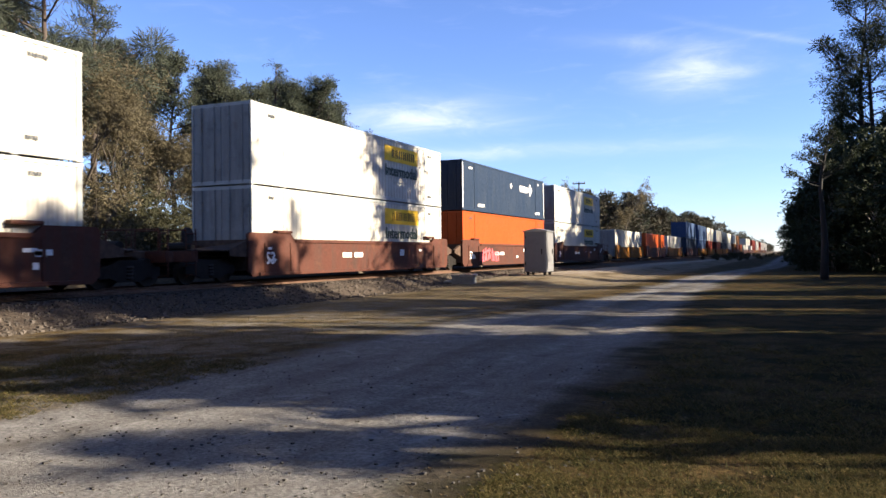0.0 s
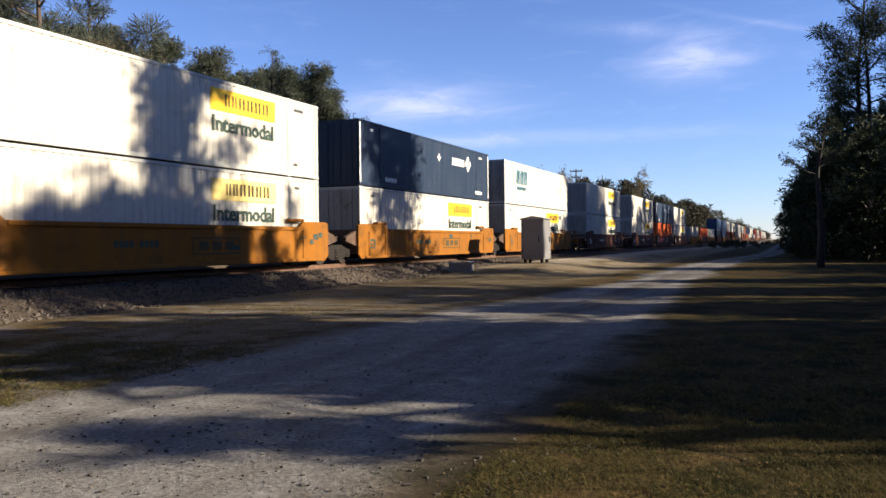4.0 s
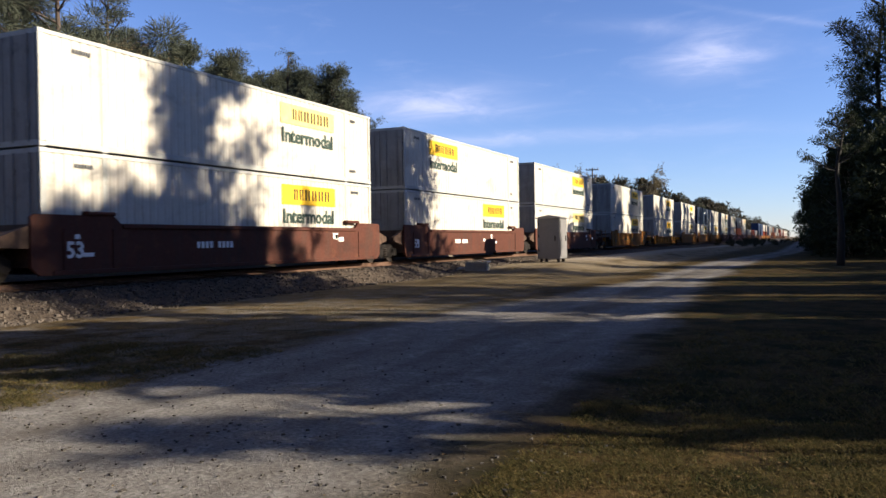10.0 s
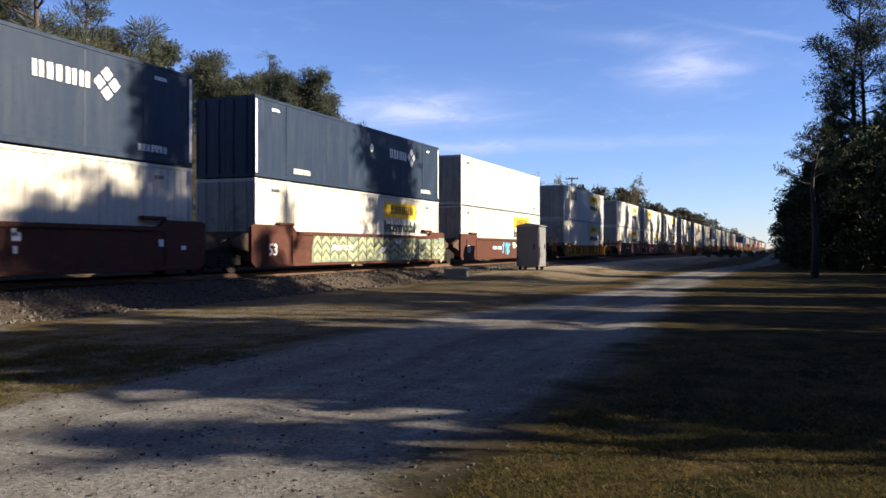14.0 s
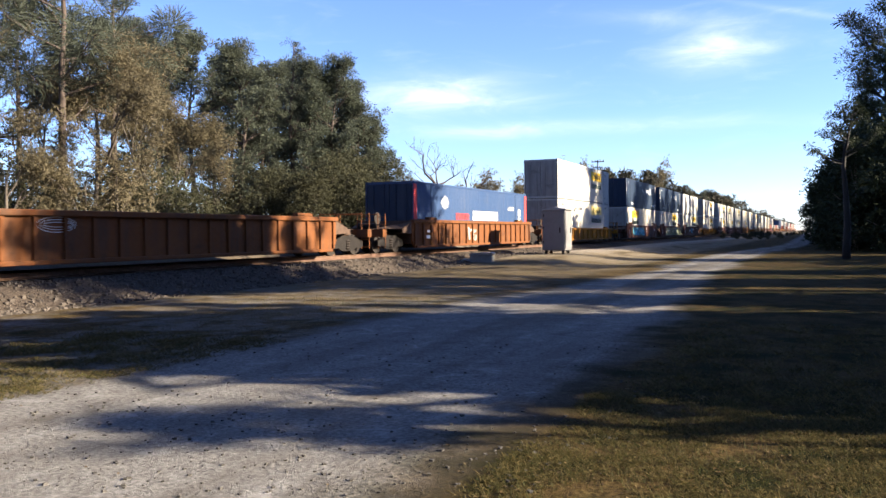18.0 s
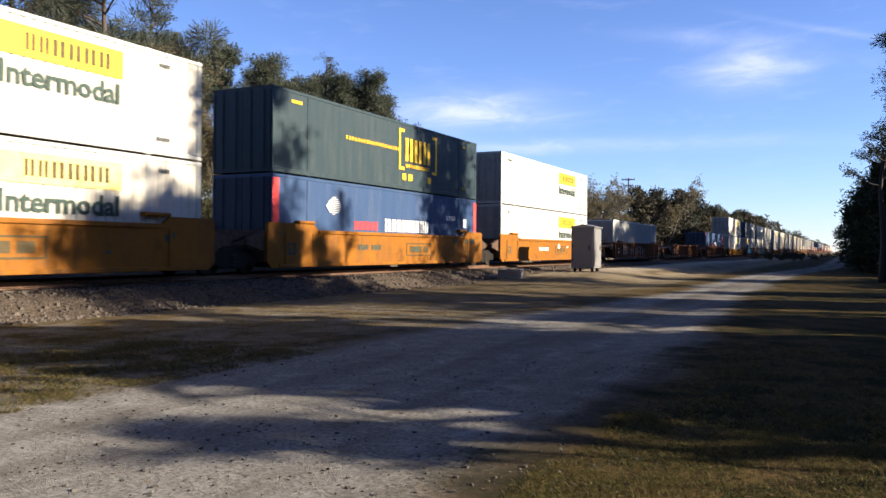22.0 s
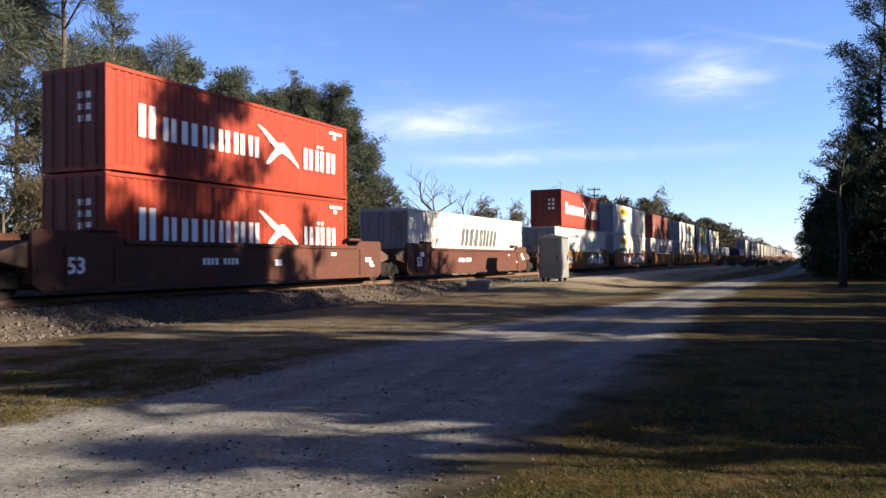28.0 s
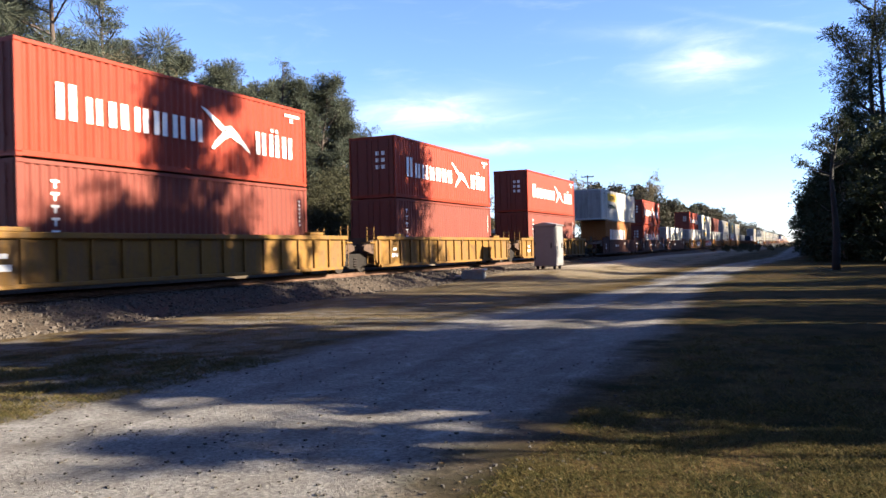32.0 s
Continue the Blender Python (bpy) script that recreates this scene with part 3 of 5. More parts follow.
# ---- well cars: local y as the 53 ft container on them, z up from the rail top ----


def bogie(parent, y):
    g = part("bogie", Build().box(-0.95, 0.95, y - 0.22, y + 0.22, 0.42, 0.72, 0.05), STEEL, parent)
    frame_shape = [(-1.18, .36), (-1.05, .28), (-.70, .30), (-.42, .18), (.42, .18), (.70, .30), (1.05, .28), (1.18, .36), (1.18, .58), (.80, .66), (.42, .80), (-.42, .80), (-.80, .66), (-1.18, .58)]
    for s in (1, -1):
        b = Build().plate([(y + u, v) for u, v in frame_shape], s * 1.0 - .07, s * 1.0 + .07)
        part("side_frame", b, STEEL, g)
        part("spring", Build().tube([(s * 1.0, y, .24 + k * .05) for k in range(9)], [.13 + .04 * (k % 2) for k in range(9)], 10), WHEEL, g)
    for d in (-0.89, 0.89):
        part("axle", Build().tube([(-1.08, y + d, .42), (1.08, y + d, .42)], [.09, .09], 8), STEEL, g)
        for s in (1, -1):
            part("wheel", Build().tube([(s * .70, y + d, .42), (s * .715, y + d, .42), (s * .73, y + d, .42), (s * .84, y + d, .42)], [.45, .45, .42, .415], 20), WHEEL, g)
    return g


def side_outline(style, y0, y1, z0, z1):
    """Outline of one side of the well in (y, z)."""
    if style == "smooth":
        up = z1 + 0.20
        return [(y0 + .25, z0), (y1 - .25, z0), (y1, z0 + .2), (y1, up - .08), (y1 - .12, up), (y1 - 1.75, up), (y1 - 2.0, z1), (y0 + 2.75, z1), (y0 + 2.5, up), (y0 + .12, up), (y0, up - .08), (y0, z0 + .2)]
    return [(y0 + .35, z0), (y1 - .35, z0), (y1, z0 + .35), (y1, z1), (y0, z1), (y0, z0 + .35)]


def well_car_proto(style, paint, rear, front):
    car = root("well_car")
    y0, y1 = -0.42, 16.57
    z0 = 0.19
    z1 = {"smooth": 1.50, "yellow": 1.17, "rust": 1.52, "tan": 1.54}[style]
    for s in (1, -1):
        if style == "smooth":
            a, d = (1.36, 1.46) if s > 0 else (-1.46, -1.36)
            side = part("side_wall", Build().plate(side_outline("smooth", y0, y1, z0, z1), a, d), paint, car)
            o = 1.46 * s
            part("top_chord", Build().box(min(o, o + s * .05), max(o, o + s * .05), y0 + 2.8, y1 - 2.05, z1 - .13, z1 - .005, .012), paint, side)
            part("bottom_sill", Build().box(min(o, o + s * .05), max(o, o + s * .05), y0 + .6, y1 - .6, z0 + .005, z0 + .12, .012), paint, side)
            if s > 0:
                for yy in (y0 + .9, y0 + 2.45, y1 - 1.8):
                    part("stiffener", Build().box(o, o + .03, yy, yy + .10, z0 + .13, z1 - .14, .008), paint, side)
        else:
            a, d = (1.34, 1.42) if s > 0 else (-1.42, -1.34)
            side = part("side_wall", Build().plate(side_outline(style, y0, y1, z0, z1), a, d), paint, car)
            o = 1.42 * s
            part("top_chord", Build().box(min(o, o + s * .11), max(o, o + s * .11), y0, y1, z1 - .15, z1 + .01, .02), paint, side)
            part("bottom_sill", Build().box(min(o, o + s * .09), max(o, o + s * .09), y0 + .36, y1 - .36, z0 + .005, z0 + .12, .015), paint, side)
            step = {"yellow": 1.42, "rust": 0.86, "tan": 1.03}[style]
            n = round((y1 - y0 - .5) / step)
            rib = Build().box(min(0, s * .075), max(0, s * .075), -.05, .05, z0 + .125, z1 - .155, .012).mesh("rib", paint)
            for i in range(n + 1):
                yy = y0 + .25 + (y1 - y0 - .5) * i / n
                if s > 0 or i % 3 == 0:
                    part("rib", rib, None, side, at=pose(o, yy, 0))
    # floor of the well and bulkheads
    part("well_floor", Build().box(-1.34, 1.34, y0 + .8, y1 - .8, .20, .27), STEEL, car)
    for yy in (y0, y1 - .12):
        part("bulkhead", Build().box(-1.34, 1.34, yy, yy + .12, .40, z1 - .05, .02), SHADED_GRIME, car)
    for k, (kind, yb, d) in enumerate(((rear, y0, -1), (front, y1, 1))):
        if kind == "end":
            ya, yc = sorted((yb, yb + d * 2.65))
            deck = part("end_platform", Build().box(-.62, .62, ya, yc, .80, 1.08, .04), SHADED_GRIME, car)
            yo, ye = sorted((yb + d * 2.45, yb + d * 2.75))
            part("end_sill", Build().box(-1.42, 1.42, yo, ye, .72, 1.06, .03), paint, deck)
            for s in (1, -1):
                t = Build().quad((s * .6, yb, 1.30), (s * 1.40, yb, 1.42), (s * 1.40, yb + d * .9, 1.10), (s * .6, yb + d * 2.2, 1.10))
                t.quad((s * .6, yb, .86), (s * .6, yb + d * 2.2, .9), (s * 1.40, yb + d * .9, .9), (s * 1.40, yb, .86))
                t.quad((s * 1.40, yb, .86), (s * 1.40, yb + d * .9, .9), (s * 1.40, yb + d * .9, 1.10), (s * 1.40, yb, 1.42))
                part("gusset", t, SHADED_GRIME, deck)
                lad = Build()
                yl = yb + d * 2.55
                for xx in (s * 1.42, s * 1.05):
                    lad.tube([(xx, yl, .25), (xx, yl, 1.75)], [.022, .022], 5)
                for i in range(5):
                    lad.tube([(s * 1.42, yl, .32 + i * .32), (s * 1.05, yl, .32 + i * .32)], [.017, .017], 5)
                part("ladder", lad, paint, car)
            rail = Build().tube([(-1.05, yb + d * 2.55, 1.72), (1.05, yb + d * 2.55, 1.72)], [.02, .02], 5)
            rail.tube([(0, yb + d * 2.55, 1.06), (0, yb + d * 2.55, 1.72)], [.02, .02], 5)
            part("handrail", rail, paint, car)
            cp = Build().box(-.14, .14, *sorted((yb + d * 2.75, yb + d * 3.28)), .72, .94, .03)
            cp.box(-.24, .24, *sorted((yb + d * 3.05, yb + d * 3.24)), .66, 1.0, .04)
            part("coupler", cp, STEEL, car)
            bogie(car, yb + d * 1.42)
            if d < 0:
                bk = Build().tube([(.85, yb - 2.3, 1.55), (.90, yb - 2.3, 1.55)], [.27, .27], 16)
                part("brake_wheel", bk, WHEEL, car)
            bx = Build().tube([(-.5, yb + d * 1.6, 1.22), (.5, yb + d * 1.6, 1.22)], [.14, .14], 10)
            part("air_tank", bx, STEEL, car)
        else:
            ya, yc = sorted((yb, yb + d * 1.1))
            part("end_platform", Build().box(-.55, .55, ya, yc, .62, 1.02, .04), SHADED_GRIME, car)
            for s in (1, -1):
                t = Build().plate([(yb, .75), (yb + d * .85, .95), (yb + d * .85, 1.12), (yb, 1.40)], min(s * 1.2, s * 1.34), max(s * 1.2, s * 1.34))
                part("gusset", t, SHADED_GRIME, car)
            if style != "smooth":
                for s in (1, -1):
                    lad, yl = Build(), yb + d * .16
                    for xx in (s * 1.44, s * 1.10):
                        lad.tube([(xx, yl, .30), (xx, yl, z1 + .42)], [.024, .024], 5)
                    for i in range(6):
                        lad.tube([(s * 1.44, yl, .36 + i * .30), (s * 1.10, yl, .36 + i * .30)], [.018, .018], 5)
                    part("ladder", lad, paint, car)
                    step = Build().box(min(s * 1.0, s * 1.46), max(s * 1.0, s * 1.46), *sorted((yb + d * .04, yb + d * .5)), z1 - .30, z1 - .24, .01)
                    part("end_step", step, paint, car)
            if d < 0:
                bogie(car, yb - 1.18)
                part("hose", Build().tube([(.5, yb, 1.2), (.6, yb - .8, 1.0), (.6, yb - 1.6, 1.0), (.5, yb - 2.36, 1.2)], [.04] * 4, 6), STEEL, car)
    for y in (1.2, 13.9):
        part("guide", Build().box(1.30, 1.52, y, y + .9, z1 + (.19 if style == "smooth" else 0), z1 + (.30 if style == "smooth" else .13), .03), paint, car)
    return car


CARS = {}
CAR_PAINT = {"brown": ("smooth", CAR_BROWN), "orange": ("smooth", CAR_ORANGE), "yellow": ("yellow", CAR_YELLOW), "rust": ("rust", CAR_RUST), "tan": ("tan", CAR_TAN)}


def well_car(colour, rear, front):
    key = (colour, rear, front)
    if key not in CARS:
        CARS[key] = well_car_proto(*CAR_PAINT[colour], rear, front)
    return copy_thing(CARS[key], Matrix())


def drop_patterns():
    """The bare first ones served for copying only."""
    for ob in (*CONTAINERS.values(), *CARS.values()):
        for o in (*ob.children_recursive, ob):
            bpy.data.objects.remove(o)

# ---- ground ----


def smooth(a, b, v):
    k = min(1.0, max(0.0, (v - a) / (b - a)))
    return k * k * (3 - 2 * k)


def ground_z(x, y):
    z = 0.03 * noise.noise((x * 0.12, y * 0.12, 0.3)) + 0.006 * noise.noise((x * 0.9, y * 0.9, 4.0))
    z *= smooth(1.0, 6.0, math.hypot(x, y))
    pad = 0.30 * smooth(-8.5, -12.5, x) * smooth(30, 42, y) * (1 - 0.6 * smooth(95, 130, y))
    z += pad * smooth(-40, -24, x)
    z += 0.75 * smooth(-21.9, -23.0, x) * smooth(-25.2, -24.0, x)
    d = abs(x - TRACK_X)
    slope = 0.36 if x > TRACK_X else 0.5
    bed = 0.47 - max(0.0, d - 1.9) * slope + 0.03 * noise.noise((x * 1.1, y * 0.6, 9.0))
    z = max(z, bed) if d < 6 else z
    z -= 0.02 * smooth(1.2, 0.3, abs(x + 5.6)) * smooth(3, 8, y) + 0.02 * smooth(1.0, 0.3, abs(x + 3.6)) * smooth(3, 8, y)
    return z


def ground_sheet():
    xs = [-3000, -1200, -500, -220, -120, -80, -60, -48, -40, -34, -30, -27, -25] + [-23.5 + 0.3 * i for i in range(90)] + [4, 5, 6, 8, 10, 13, 17, 22, 30, 45, 70, 120, 250, 600, 1500, 3000]
    ys = [-1500, -500, -150, -60, -30, -15, -8, -4, -2] + [-1 + 0.45 * i for i in range(100)] + [45 + i * 1.2 for i in range(60)] + [120, 128, 138, 150, 165, 185, 210, 240, 280, 340, 420, 550, 750, 1100, 1800, 3200, 4500]
    b = Build()
    b.v = [(x, y, ground_z(x, y)) for y in ys for x in xs]
    n = len(xs)
    b.f = [(j * n + i, j * n + i + 1, (j + 1) * n + i + 1, (j + 1) * n + i) for j in range(len(ys) - 1) for i in range(n - 1)]
    g = new("ground", b.mesh("ground", GROUND, True))
    tagged(g, "gravel road, dry winter grass and track bed in long tree shadows", "ground", kind="structure")


ground_sheet()


def rock(b, x, y, z, r, rng):
    n = len(b.v)
    a = rng.uniform(0, 6.283)
    ca, sa = math.cos(a) * r, math.sin(a) * r
    for i in range(8):
        u = (1 if i & 1 else -1) * rng.uniform(.45, .9)
        v = (1 if i & 2 else -1) * rng.uniform(.4, .75)
        w = (1 if i & 4 else -1) * rng.uniform(.3, .6)
        b.v.append((x + u * ca - v * sa, y + u * sa + v * ca, z + w * r))
    for q in ((0, 2, 3, 1), (4, 5, 7, 6), (0, 1, 5, 4), (2, 6, 7, 3), (0, 4, 6, 2), (1, 3, 7, 5)):
        b.f.append(tuple(n + i for i in q))


def scatter_rocks(name, label, material, count, xr, yr, rr, seed, power=1.0):
    rng = random.Random(seed)
    b = Build()
    for _ in range(count):
        x = rng.uniform(*xr)
        y = yr[0] + (yr[1] - yr[0]) * rng.random() ** power
        r = rr[0] + (rr[1] - rr[0]) * rng.random() ** 2.5
        rock(b, x, y, ground_z(x, y) + r * 0.25, r, rng)
    tagged(new(name, b.mesh(name, material)), label, "stones", kind="stuff")


def blades(name, label, category, material, spots, size, seed, flat=False):
    """Small blades or fallen leaves at the spots (x0, x1, y0, y1, count)."""
    rng = random.Random(seed)
    b = Build()
    for x0, x1, y0, y1, count in spots:
        for _ in range(count):
            x, y = rng.uniform(x0, x1), y0 + (y1 - y0) * rng.random() ** 1.4
            if noise.noise((x * 0.8, y * 0.8, seed)) < rng.uniform(-0.55, 0.1):
                continue
            z = ground_z(x, y)
            a = rng.uniform(0, 6.3)
            s = size * rng.uniform(0.5, 1.3)
            dx, dy = math.cos(a) * s, math.sin(a) * s
            if flat:
                h = rng.uniform(0.0, 0.5) * s
                b.quad((x, y, z + .006), (x + dx, y + dy, z + .006 + h), (x + dx - dy * .6, y + dy + dx * .6, z + .01), (x - dy * .6, y + dx * .6, z + .012 + h * .5))
            else:
                lean = rng.uniform(-0.5, 0.5)
                b.quad((x - dy * .08, y + dx * .08, z - .01), (x + dy * .08, y - dx * .08, z - .01), (x + dx * lean, y + dy * lean, z + s * rng.uniform(.6, 1.1)))
    tagged(new(name, b.mesh(name, material)), label, category, kind="stuff")


scatter_rocks("ballast_stones", "grey brown crushed stones on the track bed shoulder", STONE, 7500, (-17.1, -14.4), (8, 75), (0.025, 0.075), 5, 1.5)
scatter_rocks("road_stones", "small loose stones lying on the gravel road", PEBBLE, 800, (-7.5, -1.2), (3.4, 11), (0.004, 0.022), 6, 1.5)
scatter_rocks("verge_stones", "scattered pale stones along the road edge", PEBBLE, 160, (-2.7, -1.5), (3.4, 6.5), (0.005, 0.022), 7, 1.4)
blades("grass_blades", "short dry and green winter grass on the verge", "grass", GRASS,
       ((-1.8, 3.0, 3.4, 9.0, 16000), (-1.5, 7.0, 9.0, 30.0, 12000), (-2.0, 8.0, 30.0, 75.0, 9000), (-12.5, -7.2, 4.5, 16.0, 14000), (-14.0, -7.2, 16.0, 45.0, 9000)), 0.04, 8)
blades("fallen_leaves", "brown fallen leaves scattered over grass and gravel", "leaves", LITTER,
       ((-1.8, 3.0, 3.4, 9.0, 900), (-7.5, -1.5, 3.6, 9.0, 60), (-13.5, -7.0, 5.0, 28.0, 1500)), 0.028, 9, True)



def tufts(spots, seed):
    """Clumps of longer straw and green blades."""
    rng = random.Random(seed)
    b = Build()
    for x0, x1, y0, y1, count, s0 in spots:
        for _ in range(count):
            x, y = rng.uniform(x0, x1), y0 + (y1 - y0) * rng.random() ** 1.3
            if noise.noise((x * 1.3, y * 1.3, seed)) < rng.uniform(-0.45, 0.35):
                continue
            z = ground_z(x, y)
            for k in range(9):
                a, lean, s = rng.uniform(0, 6.3), rng.uniform(.5, 2.0), s0 * rng.uniform(.5, 1.2)
                px, py = x + rng.gauss(0, .03), y + rng.gauss(0, .03)
                dx, dy = math.cos(a) * s * lean, math.sin(a) * s * lean
                w = .0028
                b.quad((px - math.sin(a) * w, py + math.cos(a) * w, z - .005), (px + math.sin(a) * w, py - math.cos(a) * w, z - .005), (px + dx * .8 + .001, py + dy * .8, z + s * .75), (px + dx, py + dy, z + s * .8))
    tagged(new("grass_tufts", b.mesh("grass_tufts", STRAW)), "straw and green grass tufts on the roadside verge", "grass", kind="stuff")


tufts(((-1.9, 2.6, 3.4, 7.5, 15000, .032), (-10.5, -6.8, 4.6, 9.5, 4200, .045), (-1.6, 3.0, 7.5, 14, 2500, .05)), 12)
scatter_rocks("loose_cobbles", "few larger loose stones on the gravel road", PEBBLE, 380, (-6.0, -1.5), (3.4, 5.6), (0.005, 0.018), 15, 1.3)

# ---- track ----
RAIL_RING = [(-.07, 0), (.07, 0), (.07, .02), (.012, .045), (.012, .125), (.036, .135), (.036, .165), (.028, .17), (-.028, .17), (-.036, .165), (-.036, .135), (-.012, .125), (-.012, .045), (-.07, .02)]
track = tagged(root("railway_track", pose(TRACK_X, 0, RAIL_Z - 0.17)), "rusty steel rails on dark wooden ties in crushed stone", "track", kind="structure")
for side in (-0.755, 0.755):
    ring = [(x + side, z) for x, z in RAIL_RING]
    part("rail", Build().sweep_y(ring, -120, 2200), RAILTOP, track)
tie_mesh = Build().box(-1.3, 1.3, -.115, .115, -.17, 0.0, .015).mesh("tie", TIE)
for i in range(280):
    part("tie", tie_mesh, None, track, at=pose(0, -6 + i * 0.55, 0))
rest = Build()
for i in range(560):
    y = -6 + (280 + i) * 0.55
    rest.box(-1.3, 1.3, y - .115, y + .115, -.17, 0)
for i in range(120):
    y = -6 - (1 + i) * 0.55
    rest.box(-1.3, 1.3, y - .115, y + .115, -.17, 0)
tagged(part("far_ties", rest, TIE, track), kind="stuff")

# ---- relay cabinet, concrete box, far building, pole ----


def relay_cabinet():
    c = root("relay_cabinet", pose(-13.3, 44.1, ground_z(-13.3, 44.1), 0, 0, 0))
    w, d, h = 0.66, 0.70, 2.48
    for s in (-1, 1):
        for q in (-1, 1):
            part("leg", Build().box(s * .5 - .07, s * .5 + .07, q * .5 - .07, q * .5 + .07, -.05, .22, .01), STEEL, c)
    part("body", Build().box(-w, w, -d, d, 0.20, h, .02), CABINET, c)
    door = part("door", Build().box(-w + .08, w - .08, -d - .03, -d, .30, h - .10, .01), CABINET, c)
    part("handle", Build().box(.36, .42, -d - .07, -d - .03, 1.2, 1.5, .01), STEEL, door)
    for z in (.6, 1.4, 2.1):
        part("hinge", Build().tube([(-w + .09, -d - .045, z), (-w + .09, -d - .045, z + .16)], [.025, .025], 8), STEEL, door)
    side = part("side_door", Build().box(w, w + .03, -d + .08, d - .08, .30, h - .10, .01), CABINET, c)
    part("handle", Build().box(w + .03, w + .07, .3, .36, 1.2, 1.5, .01), STEEL, side)
    r = Build()
    r.sweep_y([(-w - .08, h), (w + .08, h), (w + .08, h + .05), (0, h + .20), (-w - .08, h + .05)], -d - .10, d + .10)
    part("roof", r, CABINET_ROOF, c)
    tagged(c, "tall grey metal relay cabinet with shallow gabled roof beside the track", "cabinet")


relay_cabinet()


def trackside_box():
    x, y = -14.4, 35.4
    c = root("trackside_box", pose(x, y, ground_z(x, y), 0, 0, 8))
    part("base", Build().box(-.55, .50, -.35, .35, -.05, .34, .03), CONCRETE, c)
    part("lid", Build().box(-.1, .56, -.40, .40, .34, .46, .03), CABINET_ROOF, c)
    part("lid", Build().box(-.58, -.12, -.38, .38, .34, .42, .03), CONCRETE, c)
    part("conduit", Build().tube([(-.58, 0, .1), (-.95, .1, .1), (-1.2, .3, -.05)], [.06, .06, .06], 8), WHITE_DULL, c)
    tagged(c, "low pale concrete equipment box lying on the ballast edge", "box")


trackside_box()


def far_building():
    c = root("low_building", pose(-38.5, 92, ground_z(-38.5, 92), 0, 0, 4))
    part("wall", Build().box(-6, 6, -4, 4, -.1, 3.4), WHITE_DULL, c)
    part("roof", Build().sweep_y([(-6.5, 3.4), (6.5, 3.4), (6.5, 3.65), (0, 4.35), (-6.5, 3.65)], -4.4, 4.4), WHITE, c)
    for x in (-4, -1.5, 3):
        w = part("window", Build().box(x - .5, x + .5, -4.06, -4.0, 1.2, 2.3, .01), NAVY, c)
        part("sill", Build().box(x - .6, x + .6, -4.12, -4.0, 1.1, 1.2), WHITE_DULL, w)
    part("door", Build().box(.4, 1.3, -4.06, -4, 0, 2.1, .01), CABINET, c)
    tagged(c, "low pale building with shallow white roof among trees", "building")


far_building()


def utility_pole(x, y, h):
    c = root("utility_pole", pose(x, y, ground_z(x, y)))
    part("pole", Build().tube([(0, 0, -.3), (0, 0, h)], [.16, .10], 10), POLE_WOOD, c)
    for z, w in ((h - .3, .95), (h - 1.2, .75)):
        part("crossarm", Build().box(-w, w, -.06, .06, z - .07, z + .07, .01), POLE_WOOD, c)
        for u in (-w + .1, -w * .4, w * .4, w - .1):
            part("insulator", Build().tube([(u, 0, z + .07), (u, 0, z + .30)], [.07, .05], 8), CABINET, c)
    part("transformer", Build().tube([(.32, 0, h - 2.3), (.32, 0, h - 1.5)], [.24, .24], 12), CABINET, c)
    tagged(c, "wooden utility pole with two crossarms above the trees", "utility pole")


utility_pole(-29.2, 118, 12.2)

# ---- trees ----


def clump(b, p, r, rng, count, spread=1.0):
    """A tuft of needles: thin triangles outward from a point."""
    for _ in range(count):
        d = Vector((rng.gauss(0, 1), rng.gauss(0, 1), rng.gauss(0.25, 0.8)))
        d.normalize()
        e = d.cross(Vector((rng.uniform(-1, 1), rng.uniform(-1, 1), rng.uniform(-1, 1))))
        e.normalize()
        q = p + Vector((rng.gauss(0, .35), rng.gauss(0, .35), rng.gauss(0, .25))) * r * spread
        s = r * rng.uniform(0.5, 1.0)
        b.quad(q - e * s * .16, q + e * s * .16, q + d * s + e * s * .05, q + d * s * .9 - e * s * .1)


def puff(b, p, r, rng, count=24):
    """A loose flattened puff of needles at a shoot's end."""
    for _ in range(count):
        d = Vector((rng.gauss(0, 1), rng.gauss(0, 1), rng.gauss(0.1, 0.6))).normalized()
        e = d.cross(Vector((rng.uniform(-1, 1), rng.uniform(-1, 1), rng.uniform(-1, 1)))).normalized()
        q = p + Vector((d.x, d.y, d.z * .65)) * r * (0.15 + 1.05 * rng.random())
        s = r * 0.9 * rng.uniform(0.7, 1.2)
        b.quad(q - e * s * .12, q + e * s * .12, q + d * s * 1.05 + e * s * .08, q + d * s - e * s * .10)


def tuft(b, p, r, rng, count):
    """A compact rounded clump of needle sprays, ragged at its rim."""
    for _ in range(count):
        d = Vector((rng.gauss(0, 1), rng.gauss(0, 1), rng.gauss(0.15, 0.8))).normalized()
        e = d.cross(Vector((rng.uniform(-1, 1), rng.uniform(-1, 1), rng.uniform(-1, 1)))).normalized()
        q = p + Vector((d.x, d.y, d.z * .7)) * r * rng.random() ** 0.5
        s = r * rng.uniform(0.26, 0.48)
        w = s * 5.5 / count
        b.quad(q - e * w, q + e * w, q + d * s + e * w * .9, q + d * s * 0.9 - e * w * 1.1)


